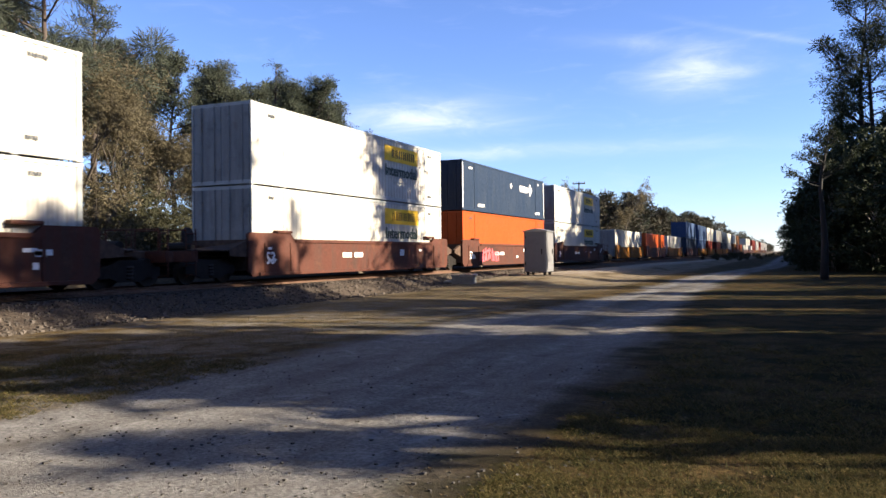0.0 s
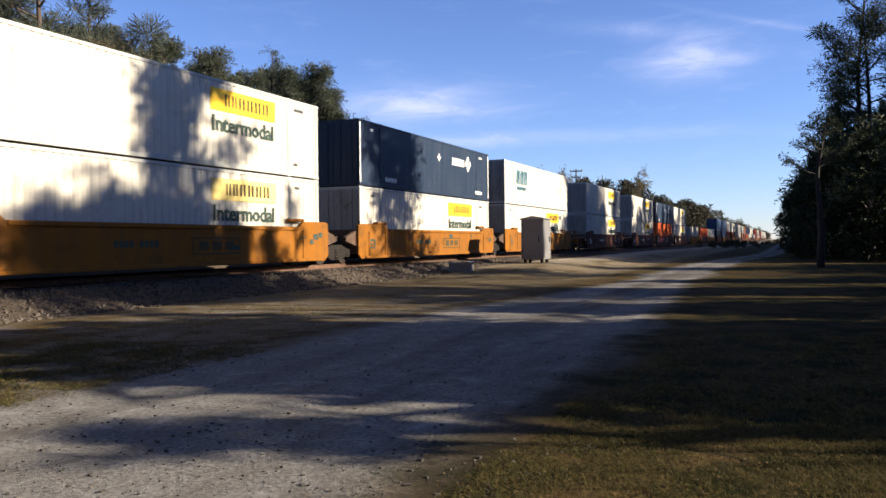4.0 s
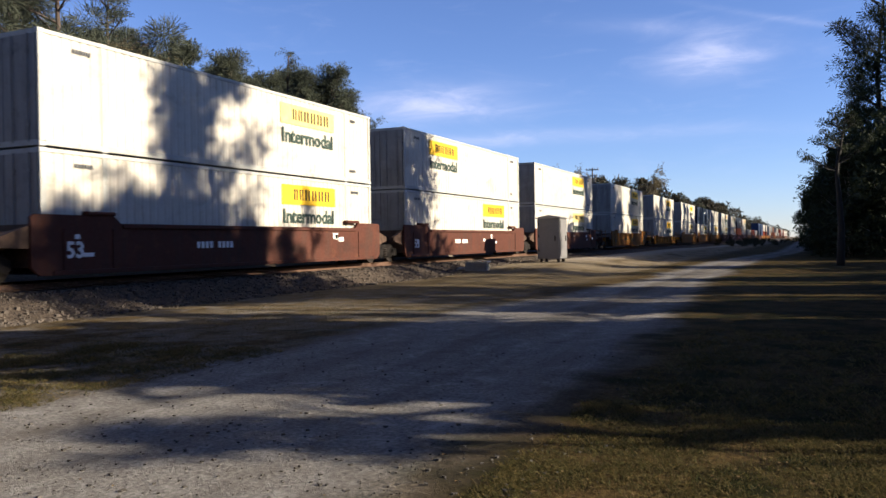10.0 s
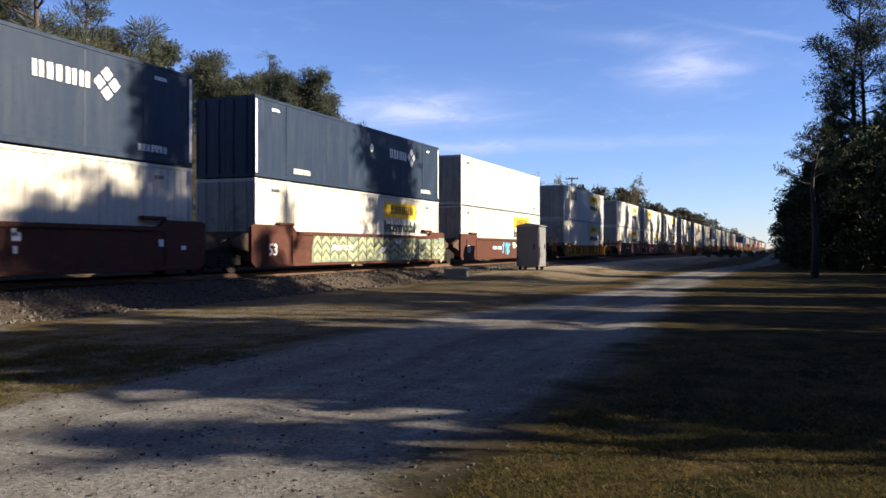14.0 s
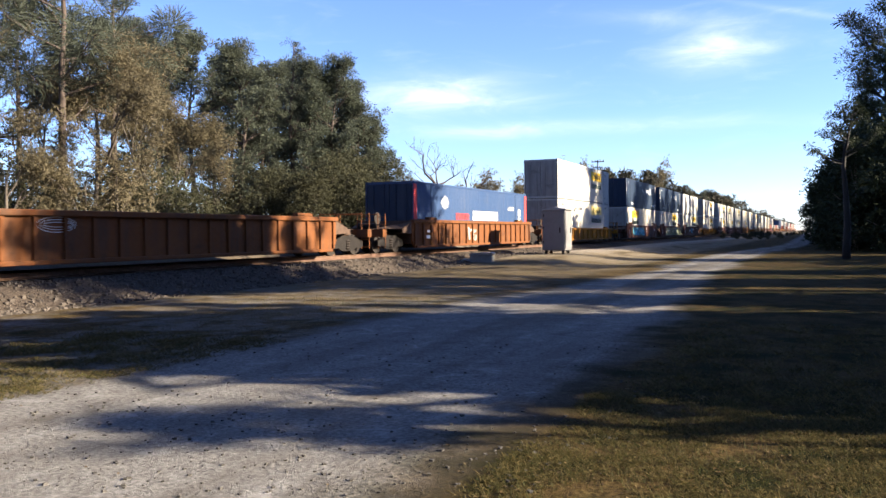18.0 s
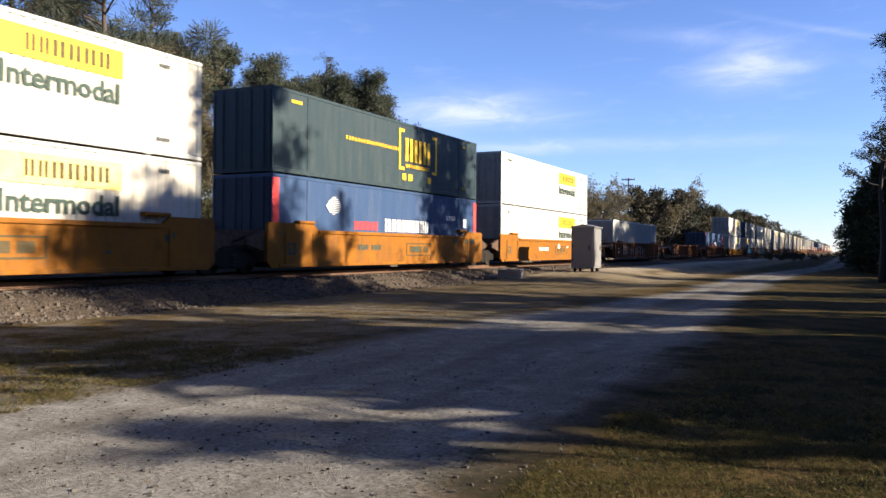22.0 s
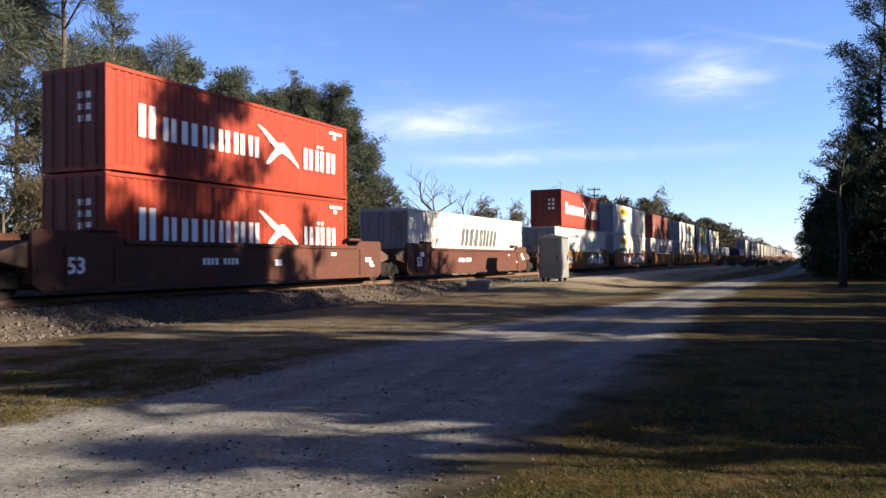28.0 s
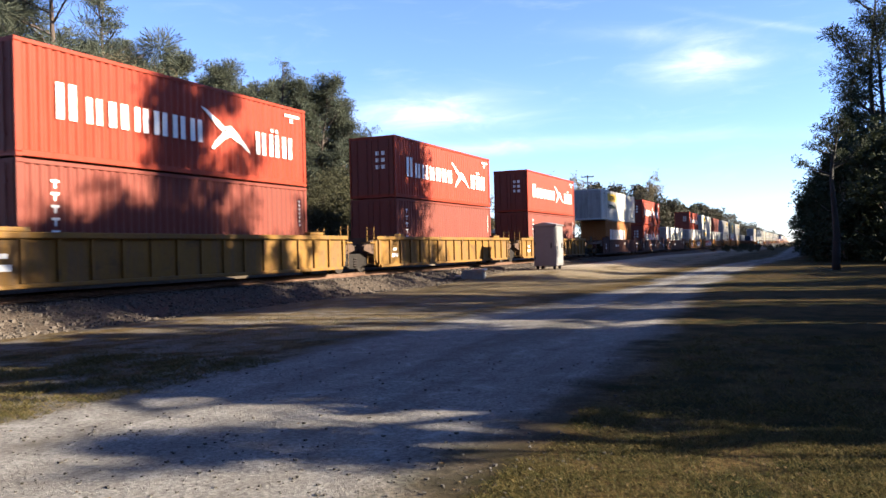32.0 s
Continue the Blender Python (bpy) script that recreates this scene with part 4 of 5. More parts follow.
def pine_meshes(seed, height, crown_from, reach, limbs, tufts, lean=0.0, forks=1, needles=46, lump=0.12, stout=1.0):
    """A tall pine: bare lower trunk, crooked limbs, tufts of needles with gaps. Trunk mesh and crown mesh."""
    rng = random.Random(seed)
    wood, green = Build(), Build()
    for f in range(forks):
        hh = height * (1.0 if f == 0 else rng.uniform(0.8, 0.93))
        bx, by = (0, 0) if f == 0 else (rng.uniform(.3, .6), rng.uniform(-.4, .4))
        trunk = []
        for i in range(9):
            k = i / 8
            trunk.append(Vector((bx + lean * k * hh + 0.25 * noise.noise((seed, k * 2.5, f)) * k * 3, by + 0.25 * noise.noise((seed + 9, k * 2.5, f)) * k * 3, hh * k - (.3 if i == 0 else 0))))
        r0 = (0.013 * height + 0.05) * stout
        wood.tube(trunk, [r0 * (1 - 0.86 * i / 8) for i in range(9)], 8)
        for i in range(limbs):
            k = crown_from + (1 - crown_from) * ((i + rng.random()) / limbs) ** 0.9
            idx = min(7, int(k * 8))
            p = trunk[idx].lerp(trunk[idx + 1], k * 8 - idx)
            u = (k - crown_from) / (1 - crown_from)
            length = reach * (0.45 + 0.75 * math.sin(math.pi * min(1, 0.22 + u * 0.78))) * rng.uniform(0.6, 1.15) * (1 - 0.35 * u)
            a = rng.uniform(0, 6.283)
            rise = rng.uniform(-0.12, 0.35) + 0.5 * u
            pts = [p]
            d = Vector((math.cos(a), math.sin(a), rise)).normalized()
            for j in range(4):
                d = (d + Vector((rng.uniform(-.25, .25), rng.uniform(-.25, .25), rng.uniform(-.05, .28)))).normalized()
                pts.append(pts[-1] + d * length / 4)
            wood.tube(pts, [r0 * .26 * (1 - u * .5), r0 * .2, r0 * .15, r0 * .1, r0 * .04], 4, False)
            n = max(2, round(2.2 * tufts / limbs))
            if needles > 16:
                # clumps crowd at the limb's end and on side shoots, with gaps to the next limb
                for j in range(n):
                    q = 1.0 - 0.55 * rng.random() ** 1.3
                    jj = min(3, int(q * 4))
                    c = pts[jj].lerp(pts[jj + 1], q * 4 - jj) + Vector((rng.gauss(0, 1), rng.gauss(0, 1), rng.gauss(.35, .5))) * reach * .10
                    if j % 2 == 0:
                        wood.tube([pts[max(0, jj - 1)], c], [r0 * .07, r0 * .03], 3, False)
                    tuft(green, c, reach * lump * rng.uniform(0.75, 1.3), rng, needles)
                continue
            for j in range(n):
                q = rng.uniform(0.35, 1.0)
                jj = min(3, int(q * 4))
                c = pts[jj].lerp(pts[jj + 1], q * 4 - jj) + Vector((rng.gauss(0, .3), rng.gauss(0, .3), rng.gauss(.12, .2))) * reach * .28
                if j % 3 == 0:
                    wood.tube([pts[jj], c], [r0 * .07, r0 * .03], 3, False)
                puff(green, c, reach * rng.uniform(0.085, 0.14), rng, needles)
        for j in range(7):
            (tuft if needles > 16 else puff)(green, trunk[8] + Vector((rng.gauss(0, .4), rng.gauss(0, .4), rng.gauss(-.3, .5))), reach * .11, rng, needles)
    return wood, green


def bushy_meshes(seed, height, width, count, size, low=0.0):
    """A dense broad evergreen: short trunk, many leaf tufts in uneven lobes."""
    rng = random.Random(seed)
    wood, green = Build(), Build()
    wood.tube([(0, 0, -.3), (0.1, 0, height * .35), (0, .1, height * .8)], [.05 + .016 * height, .03 + .012 * height, .03], 7)
    lobes = []
    for i in range(14):
        k = low + (1 - low) * (i + .5) / 14
        a = rng.uniform(0, 6.283)
        w = width * .5 * (1 - abs(2 * (k - .42)) ** 2.2 * .75)
        r = w * rng.uniform(.35, .75)
        lobes.append((Vector((math.cos(a) * r, math.sin(a) * r, height * (.08 + .86 * k))), width * rng.uniform(.18, .32)))
        wood.tube([(0, 0, height * k * .6), tuple(lobes[-1][0])], [.05, .02], 4, False)
    for i in range(count):
        c, r = rng.choice(lobes)
        d = Vector((rng.gauss(0, 1), rng.gauss(0, 1), rng.gauss(0, .9))).normalized() * r * rng.uniform(.55, 1.05)
        q = c + d
        if q.z < .15:
            q.z = .15 + rng.random() * .4
        clump(green, q, size, rng, 6)
    return wood, green


def bare_meshes(seed, height, spread, levels=4, leaves=0, leaf=0.2, thick=1.0):
    """A leafless broad tree: forking limbs down to twigs, with some clinging leaves."""
    rng = random.Random(seed)
    wood, green = Build(), Build()
    tips = []

    def grow(p, d, length, r, level):
        pts = [p]
        for j in range(3):
            d = (d + Vector((rng.gauss(0, .16), rng.gauss(0, .16), rng.gauss(.06, .10)))).normalized()
            pts.append(pts[-1] + d * length / 3)
        wood.tube(pts, [r, r * .85, r * .7, r * .52], 6 if level > 2 else 3, False)
        if level == 0:
            tips.append(pts[-1])
            tips.append(pts[2])
            return
        for j in range(rng.choice((2, 3, 3)) if level > 1 else 3):
            k = rng.choice((1, 2, 3, 3))
            e = (d + Vector((rng.gauss(0, 1), rng.gauss(0, 1), rng.gauss(.25, .5))) * spread).normalized()
            grow(pts[k], e, length * rng.uniform(.55, .82), r * .52, level - 1)

    grow(Vector((0, 0, -.2)), Vector((0, 0, 1)), height * .30, (.014 * height + .05) * thick, levels)
    k = height / max(q[2] for q in wood.v)
    wood.v = [(x * k, y * k, z * k) for x, y, z in wood.v]
    tips = [q * k for q in tips]
    for i in range(leaves):
        clump(green, rng.choice(tips) + Vector((rng.gauss(0, .3), rng.gauss(0, .3), rng.gauss(0, .3))), leaf, rng, 6)
    return wood, green


TREE_MESHES = {}


def tree(kind, x, y, height, turn, label, category="tree", group="", z=None):
    """A tree of a kind, scaled to its height."""
    if kind not in TREE_MESHES:
        make, base, wood_mat, leaf_mat = TREE_KINDS[kind]
        w, g = make()
        TREE_MESHES[kind] = (w.mesh("trunk", wood_mat, True), g.mesh("crown", leaf_mat) if g.f else None, base)
    w, g, base = TREE_MESHES[kind]
    k = height / base
    ob = root(category.replace(" ", "_"), pose(x, y, ground_z(x, y) if z is None else z, 0, 0, turn) @ Matrix.Diagonal((k, k, k, 1)))
    part("trunk", w, None, ob)
    if g:
        part("crown", g, None, ob)
    return tagged(ob, label, category, group)


TREE_KINDS = {
    "pine_a": (lambda: pine_meshes(1, 16, .42, 3.0, 26, 120), 16, BARK, NEEDLES),
    "pine_b": (lambda: pine_meshes(2, 16, .30, 2.6, 30, 130), 16, BARK, NEEDLES),
    "pine_broad": (lambda: pine_meshes(7, 15, .20, 3.6, 40, 210, 0.0, 1, 54, .135), 15, BARK, NEEDLES),
    "sun_pine_a": (lambda: pine_meshes(1, 16, .42, 3.0, 26, 190, 0.0, 1, 14), 16, BARK, NEEDLES),
    "sun_pine_b": (lambda: pine_meshes(2, 16, .30, 2.6, 30, 210, 0.0, 1, 13), 16, BARK, NEEDLES),
    "sun_pine_c": (lambda: pine_meshes(3, 16, .50, 2.6, 22, 170, 0.02, 1, 14), 16, BARK, NEEDLES),
    "sun_pine_top": (lambda: pine_meshes(10, 14, .76, 3.0, 18, 130, 0.01, 1, 12), 14, BARK, NEEDLES),
    "sun_pine_round": (lambda: pine_meshes(8, 15, .34, 4.2, 30, 200, 0.0, 1, 8), 15, BARK, NEEDLES),
    "pine_round": (lambda: pine_meshes(8, 15, .34, 4.2, 36, 190), 15, BARK, NEEDLES),
    "pine_open": (lambda: pine_meshes(9, 15, .34, 4.4, 30, 165, 0.0, 1, 150, .15, .75), 15, BARK, NEEDLES),
    "pine_c": (lambda: pine_meshes(3, 16, .50, 2.6, 22, 100, 0.02), 16, BARK, NEEDLES),
    "pine_thin": (lambda: pine_meshes(4, 16, .40, 1.9, 22, 90), 16, BARK, NEEDLES),
    "pine_dark": (lambda: pine_meshes(5, 19, .24, 4.2, 26, 88, 0.0, 2, 72, .13), 19, BARK_BACKLIT, CEDAR_BACKLIT),
    "pine_small": (lambda: pine_meshes(6, 8, .62, 1.7, 14, 50, 0.003, 1, 40, .14, 1.5), 8, BARK_BACKLIT, CEDAR_BACKLIT),
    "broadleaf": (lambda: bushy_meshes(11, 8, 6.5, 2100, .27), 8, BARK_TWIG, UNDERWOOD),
    "broadleaf_dark": (lambda: bushy_meshes(12, 9, 7.0, 1250, .48), 9, BARK_GREY, CEDAR_BACKLIT),
    "shade_tree": (lambda: bushy_meshes(15, 9, 7.0, 420, 1.05), 9, BARK_GREY, CEDAR_BACKLIT),
    "shrub": (lambda: bushy_meshes(13, 4, 4.5, 1400, .19), 4, BARK_TWIG, UNDERWOOD),
    "shrub_tan": (lambda: bushy_meshes(14, 4, 4.5, 1300, .17), 4, BARK_TWIG, TWIG_LEAVES),
    "tan_tree": (lambda: bare_meshes(21, 13, .42, 5, 3300, .175, .6), 13, BARK_TWIG, TWIG_LEAVES),
    "tan_tree_b": (lambda: bare_meshes(22, 11, .40, 5, 2900, .175, .6), 11, BARK_TWIG, TWIG_LEAVES),
    "tan_far": (lambda: bare_meshes(23, 12, .45, 4, 700, .32, .8), 12, BARK_TWIG, TWIG_LEAVES),
    "low_shade_pine": (lambda: pine_meshes(43, 14, .74, 3.2, 26, 240, 0.0, 1, 14), 14, BARK, NEEDLES),
    "high_pine": (lambda: pine_meshes(41, 27, .66, 5.0, 40, 260, 0.0, 1, 10), 27, BARK, NEEDLES),
    "bare_tree": (lambda: bare_meshes(26, 10, .74, 5, 0, .2, 1.2), 10, BARK, TWIG_LEAVES),
    "far_a": (lambda: bushy_meshes(31, 12, 8.5, 420, 1.05, .15), 12, BARK_GREY, FAR_LEAVES),
    "far_b": (lambda: bushy_meshes(32, 12, 7.0, 360, 1.0, .25), 12, BARK_GREY, FAR_LEAVES),
    "far_pine": (lambda: pine_meshes(33, 14, .4, 2.6, 16, 80, 0.0, 1, 10), 14, BARK, NEEDLES),
}


def polar(az, r):
    return r * math.sin(radians(az)), r * math.cos(radians(az))


def woods():
    green = "tall green pine with bare lower trunk behind the track"
    tan = "leafless tan winter tree with fine twigs behind the track"
    low = "low green undergrowth at the edge of the wood"
    # the wood behind the track, seen over the train: kind, azimuth, distance, height, turn
    for kind, az, r, h, turn in (("pine_open", -50.5, 41, 19.0, 30), ("pine_c", -47.5, 47, 16.0, 110), ("pine_b", -56.0, 44, 19.0, 200), ("pine_a", -44.6, 58, 14.4, 75), ("pine_round", -42.4, 60, 15.2, 160),
                                 ("pine_thin", -41.0, 62, 13.6, 20), ("pine_broad", -39.2, 58, 14.4, 250), ("pine_broad", -37.2, 63, 14.0, 130), ("pine_thin", -35.6, 60, 15.4, 300), ("pine_broad", -34.4, 60, 13.6, 10),
                                 ("pine_broad", -32.6, 60, 13.9, 100), ("pine_broad", -31.2, 61, 12.3, 220), ("pine_broad", -30.2, 62, 10.0, 330), ("pine_broad", -37.9, 70, 15.2, 310), ("pine_broad", -34.8, 68, 14.2, 190), ("pine_broad", -31.8, 70, 12.6, 75), ("pine_broad", -36.0, 72, 16.0, 50), ("pine_broad", -33.0, 74, 15.0, 140),
                                 ("pine_c", -48.5, 62, 16.5, 10), ("pine_b", -53.0, 60, 17.5, 70), ("pine_broad", -40.0, 75, 17.0, 280), ("pine_broad", -29.8, 66, 8.0, 180), ("pine_open", -45.8, 70, 17.5, 60)):
        x, y = polar(az, r)
        tree(kind, x, y, h, turn, green, "pine tree", "pines behind the track")
    for kind, az, r, h, turn in (("tan_tree", -49.5, 38.5, 10.5, 0), ("tan_tree_b", -46.3, 43, 11.0, 90), ("tan_tree", -53.5, 37, 11.5, 180), ("tan_tree_b", -43.5, 48, 9.5, 200), ("tan_tree", -44.8, 50, 10.5, 280),
                                 ("tan_tree_b", -51.5, 45, 12.0, 330), ("tan_tree_b", -41.0, 52, 7.5, 60)):
        x, y = polar(az, r)
        tree(kind, x, y, h, turn, tan, "winter tree", "winter trees behind the track")
    rng = random.Random(40)
    for i in range(26):
        az = -56 + i * 1.09
        r = rng.uniform(46, 60) if az > -45 else rng.uniform(37, 46)
        x, y = polar(az, r)
        kind = rng.choice(("broadleaf", "shrub", "shrub_tan", "shrub_tan") if az < -41 else ("broadleaf", "broadleaf", "shrub"))
        tree(kind, x, y, rng.uniform(4.2, 6.4) if kind == "broadleaf" else rng.uniform(3.2, 5.6), rng.uniform(0, 360), low if kind != "shrub_tan" else "tan leafy winter undergrowth at the edge of the wood", "bush", "undergrowth behind the track")
    x, y = polar(-25.0, 80)
    tree("bare_tree", x, y, 11.2, 40, "bare grey tree with crooked spreading limbs", "bare tree")
    # farther along the track
    for kind, az, r, h, turn in (("tan_far", -23.2, 98, 8.8, 0), ("tan_far", -21.2, 104, 9.0, 90), ("tan_far", -19.8, 108, 9.6, 200), ("tan_far", -17.6, 110, 11.0, 60), ("tan_far", -15.9, 112, 11.6, 150),
                                 ("tan_far", -18.4, 104, 8.6, 30), ("tan_far", -16.6, 106, 9.4, 120), ("tan_far", -14.6, 118, 10.2, 240), ("far_a", -13.2, 122, 10.4, 310), ("far_b", -12.0, 128, 10.6, 15),
                                 ("tan_far", -11.4, 122, 11.2, 75), ("far_a", -27.0, 76, 3.6, 75), ("far_b", -24.6, 78, 3.2, 190), ("far_a", -10.6, 140, 11.2, 85), ("far_pine", -9.6, 152, 12.4, 20)):
        x, y = polar(az, r)
        tree(kind, x, y, h, turn, "mixed far tree beyond the track", "tree", "far trees along the track")
    for az, r, h in ((-24.4, 84, 5.6), (-22.9, 90, 6.4), (-21.6, 96, 7.4), (-20.6, 94, 6.6), (-19.2, 99, 8.0), (-18.2, 96, 7.0), (-17.0, 100, 9.2), (-15.6, 104, 8.8), (-14.2, 108, 9.4)):
        x, y = polar(az, r)
        tree("tan_far", x, y, h, 40 * az, "brown leafless winter tree beyond the track", "winter tree", "far winter trees along the track")
    # added low brush, in place of the dark band of shade by the far track
    for i in range(46):
        y = 138 + 160 * (i / 46) ** 1.3 + rng.uniform(-1.5, 1.5)
        tree("shrub", rng.uniform(-14.2, -9.5) + (4.5 if i % 3 == 0 and y > 110 else 0), y, rng.uniform(0.7, 1.3), rng.uniform(0, 360), "low brush standing in for the shade band before the far track", "bush", "brush along the far track")
    y = 150.0
    while y < 330:
        for k in range(2):
            kind = rng.choice(("far_a", "far_b", "far_pine"))
            tree(kind, rng.uniform(-36, -25.5), y + rng.uniform(-3, 3), rng.uniform(9.5, 13.5), rng.uniform(0, 360), "mixed far tree beyond the track", "tree", "far trees along the track")
        y += 6.5
    # the wood on the other side, its backlit darkness put into bark and leaves
    dark = "pine coloured dark as seen against the light at the wood's edge"
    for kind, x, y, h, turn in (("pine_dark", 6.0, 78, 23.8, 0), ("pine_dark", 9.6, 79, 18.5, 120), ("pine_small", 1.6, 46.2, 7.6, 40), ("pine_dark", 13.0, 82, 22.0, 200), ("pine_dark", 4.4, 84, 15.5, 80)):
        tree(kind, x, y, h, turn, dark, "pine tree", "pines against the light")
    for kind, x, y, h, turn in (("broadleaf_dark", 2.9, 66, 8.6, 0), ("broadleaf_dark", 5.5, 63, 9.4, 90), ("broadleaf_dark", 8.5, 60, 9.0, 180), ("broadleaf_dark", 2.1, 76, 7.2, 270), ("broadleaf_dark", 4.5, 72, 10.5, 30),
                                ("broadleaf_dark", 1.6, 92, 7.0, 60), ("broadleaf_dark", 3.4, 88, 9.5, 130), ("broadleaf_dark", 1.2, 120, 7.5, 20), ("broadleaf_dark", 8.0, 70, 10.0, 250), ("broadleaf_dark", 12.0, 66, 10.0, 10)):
        tree(kind, x, y, h, turn, "dense evergreen coloured dark as seen against the light", "evergreen tree", "evergreens at the wood's edge")
    # trees added to block light: sunward ones shade road, grass and train
    for kind, x, c, h, turn in SHADE_TREES:
        tree(kind, x, c + 0.23 * x, h, turn, "evergreen added to block sun and sky light", "evergreen tree" if "shade" in kind else "pine tree", "trees on the sunny side")


# kind, x, place along the shade (the y at which its shade meets x = 0), height, turn
SHADE_TREES = [("sun_pine_b", 9.5, 8.8, 7.2, 0), ("sun_pine_top", 8.0, 6.2, 5.3, 40), ("shade_tree", 10.0, 11.6, 8.2, 90), ("shade_tree", 10.5, 13.4, 7.4, 200), ("shade_tree", 13.5, 10.0, 9.6, 45), ("shade_tree", 14.0, 12.6, 10.0, 145),
               ("shade_tree", 10.0, 19.0, 6.2, 180), ("shade_tree", 11.0, 25.3, 7.0, 270), ("shade_tree", 10.0, 32.2, 5.2, 20), ("shade_tree", 6.8, 8.3, 3.4, 70),
               ("sun_pine_top", 11.0, 18.0, 13.5, 133), ("sun_pine_top", 10.0, 21.2, 13.2, 183), ("sun_pine_top", 10.5, 20.2, 13.1, 233), ("sun_pine_top", 11.2, 22.4, 13.4, 283), ("sun_pine_c", 10.5, 24.8, 13.4, 83), ("sun_pine_c", 11.2, 27.0, 13.0, 183),
               ("sun_pine_b", 11.0, 21.8, 19.0, 20), ("sun_pine_a", 14.5, 23.6, 20.5, 150), ("sun_pine_round", 12.0, 36.4, 18.6, 80), ("sun_pine_c", 9.5, 38.4, 18.0, 200), ("sun_pine_b", 14.0, 12.0, 12.2, 310),
               ("pine_thin", 8.0, 28.8, 13.5, 60),
               ("sun_pine_c", 10.0, 14.7, 9.6, 20), ("sun_pine_c", 9.4, 16.2, 9.0, 140), ("shade_tree", 6.0, 11.4, 5.2, 100), ("shade_tree", 6.4, 13.4, 5.6, 190), ("shade_tree", 6.6, 19.0, 5.0, 250), ("shade_tree", 6.8, 25.3, 5.4, 310), ("shade_tree", 7.0, 31.6, 4.8, 30), ("shade_tree", 9.0, 45.6, 7.2, 120),
               ("shade_tree", 8.0, 10.0, 6.2, 15), ("shade_tree", 8.4, 10.9, 6.6, 75), ("shade_tree", 8.0, 12.2, 7.4, 135), ("shade_tree", 9.2, 12.9, 7.6, 255), ("low_shade_pine", 11.0, 20.6, 13.2, 60), ("low_shade_pine", 10.2, 22.4, 12.9, 110), ("sun_pine_top", 12.2, 19.2, 13.8, 7), ("sun_pine_c", 12.0, 23.7, 14.0, 207), ("sun_pine_c", 12.4, 26.0, 14.0, 307)]


def sunny_side():
    """More trees added to block light, on the sun's side and behind the camera."""
    rng = random.Random(91)
    c = 71.0
    while c < 330:
        SHADE_TREES.append((rng.choice(("sun_pine_a", "sun_pine_round", "sun_pine_a")), rng.uniform(11, 17), c, rng.uniform(17, 20.5), rng.uniform(0, 360)))
        c += rng.uniform(2.6, 6.2)
    while c < 720:
        SHADE_TREES.append((rng.choice(("sun_pine_a", "sun_pine_round")), rng.uniform(11, 16), c, rng.uniform(18, 21), rng.uniform(0, 360)))
        c += rng.uniform(6.5, 11.0)
    c = 66.0
    while c < 330:
        SHADE_TREES.append(("shade_tree", rng.uniform(9.5, 11.5), c, rng.uniform(10.8, 13.2), rng.uniform(0, 360)))
        c += rng.uniform(3.4, 6.6)
    for i in range(34):
        x = rng.uniform(16, 44)
        y = rng.uniform(-34, 78)
        h = min(15.0, 0.34 * (x + 4)) * rng.uniform(.85, 1.0)
        SHADE_TREES.append((rng.choice(("shade_tree", "shade_tree", "sun_pine_b")), x, y - .23 * x, h, rng.uniform(0, 360)))
    for i in range(26):
        x, y = rng.uniform(-56, 26), rng.uniform(-40, -14)
        if -25 < x < -13:
            continue
        SHADE_TREES.append((rng.choice(("shade_tree", "shade_tree", "sun_pine_b")), x, y - .23 * x, rng.uniform(9, 17), rng.uniform(0, 360)))


    # tall unseen trees added close behind the camera to cut the sky's light
    for i in range(16):
        x, y = -13 + i * 1.9 + rng.uniform(-.8, .8), rng.uniform(-13, -7)
        SHADE_TREES.append((rng.choice(("pine_round", "high_pine")), x, y - .23 * x, rng.uniform(14, 20), rng.uniform(0, 360)))


sunny_side()
woods()


def far_woods():
    """The tree line down to the vanishing point, as uneven crowns."""
    rng = random.Random(77)
    b = Build()
    for i in range(260):
        y = 320 + 1500 * (i / 260) ** 1.5
        x = rng.uniform(-46, -25) - y * 0.004
        h = rng.uniform(10.5, 15.5)
        for j in range(34):
            a, k = rng.uniform(0, 6.283), rng.random()
            w = 4.0 * math.sin(math.pi * (0.15 + .8 * k))
            clump(b, Vector((x + math.cos(a) * w * rng.random(), y + math.sin(a) * w * rng.random(), h * (.1 + .9 * k))), 1.6, rng, 5)
    for i in range(210):
        y = 150 + 950 * (i / 210) ** 1.2
        x = rng.uniform(6, 17)
        h = rng.uniform(15, 20)
        for j in range(34):
            a, k = rng.uniform(0, 6.283), rng.random()
            w = 4.0 * math.sin(math.pi * (0.15 + .8 * k))
            clump(b, Vector((x + math.cos(a) * w * rng.random(), y + math.sin(a) * w * rng.random(), h * (.05 + .95 * k))), 1.6, rng, 5)
    tagged(new("far_woods", b.mesh("far_woods", FAR_LEAVES)), "distant mixed woods along both sides of the track", "woods", kind="stuff")


far_woods()

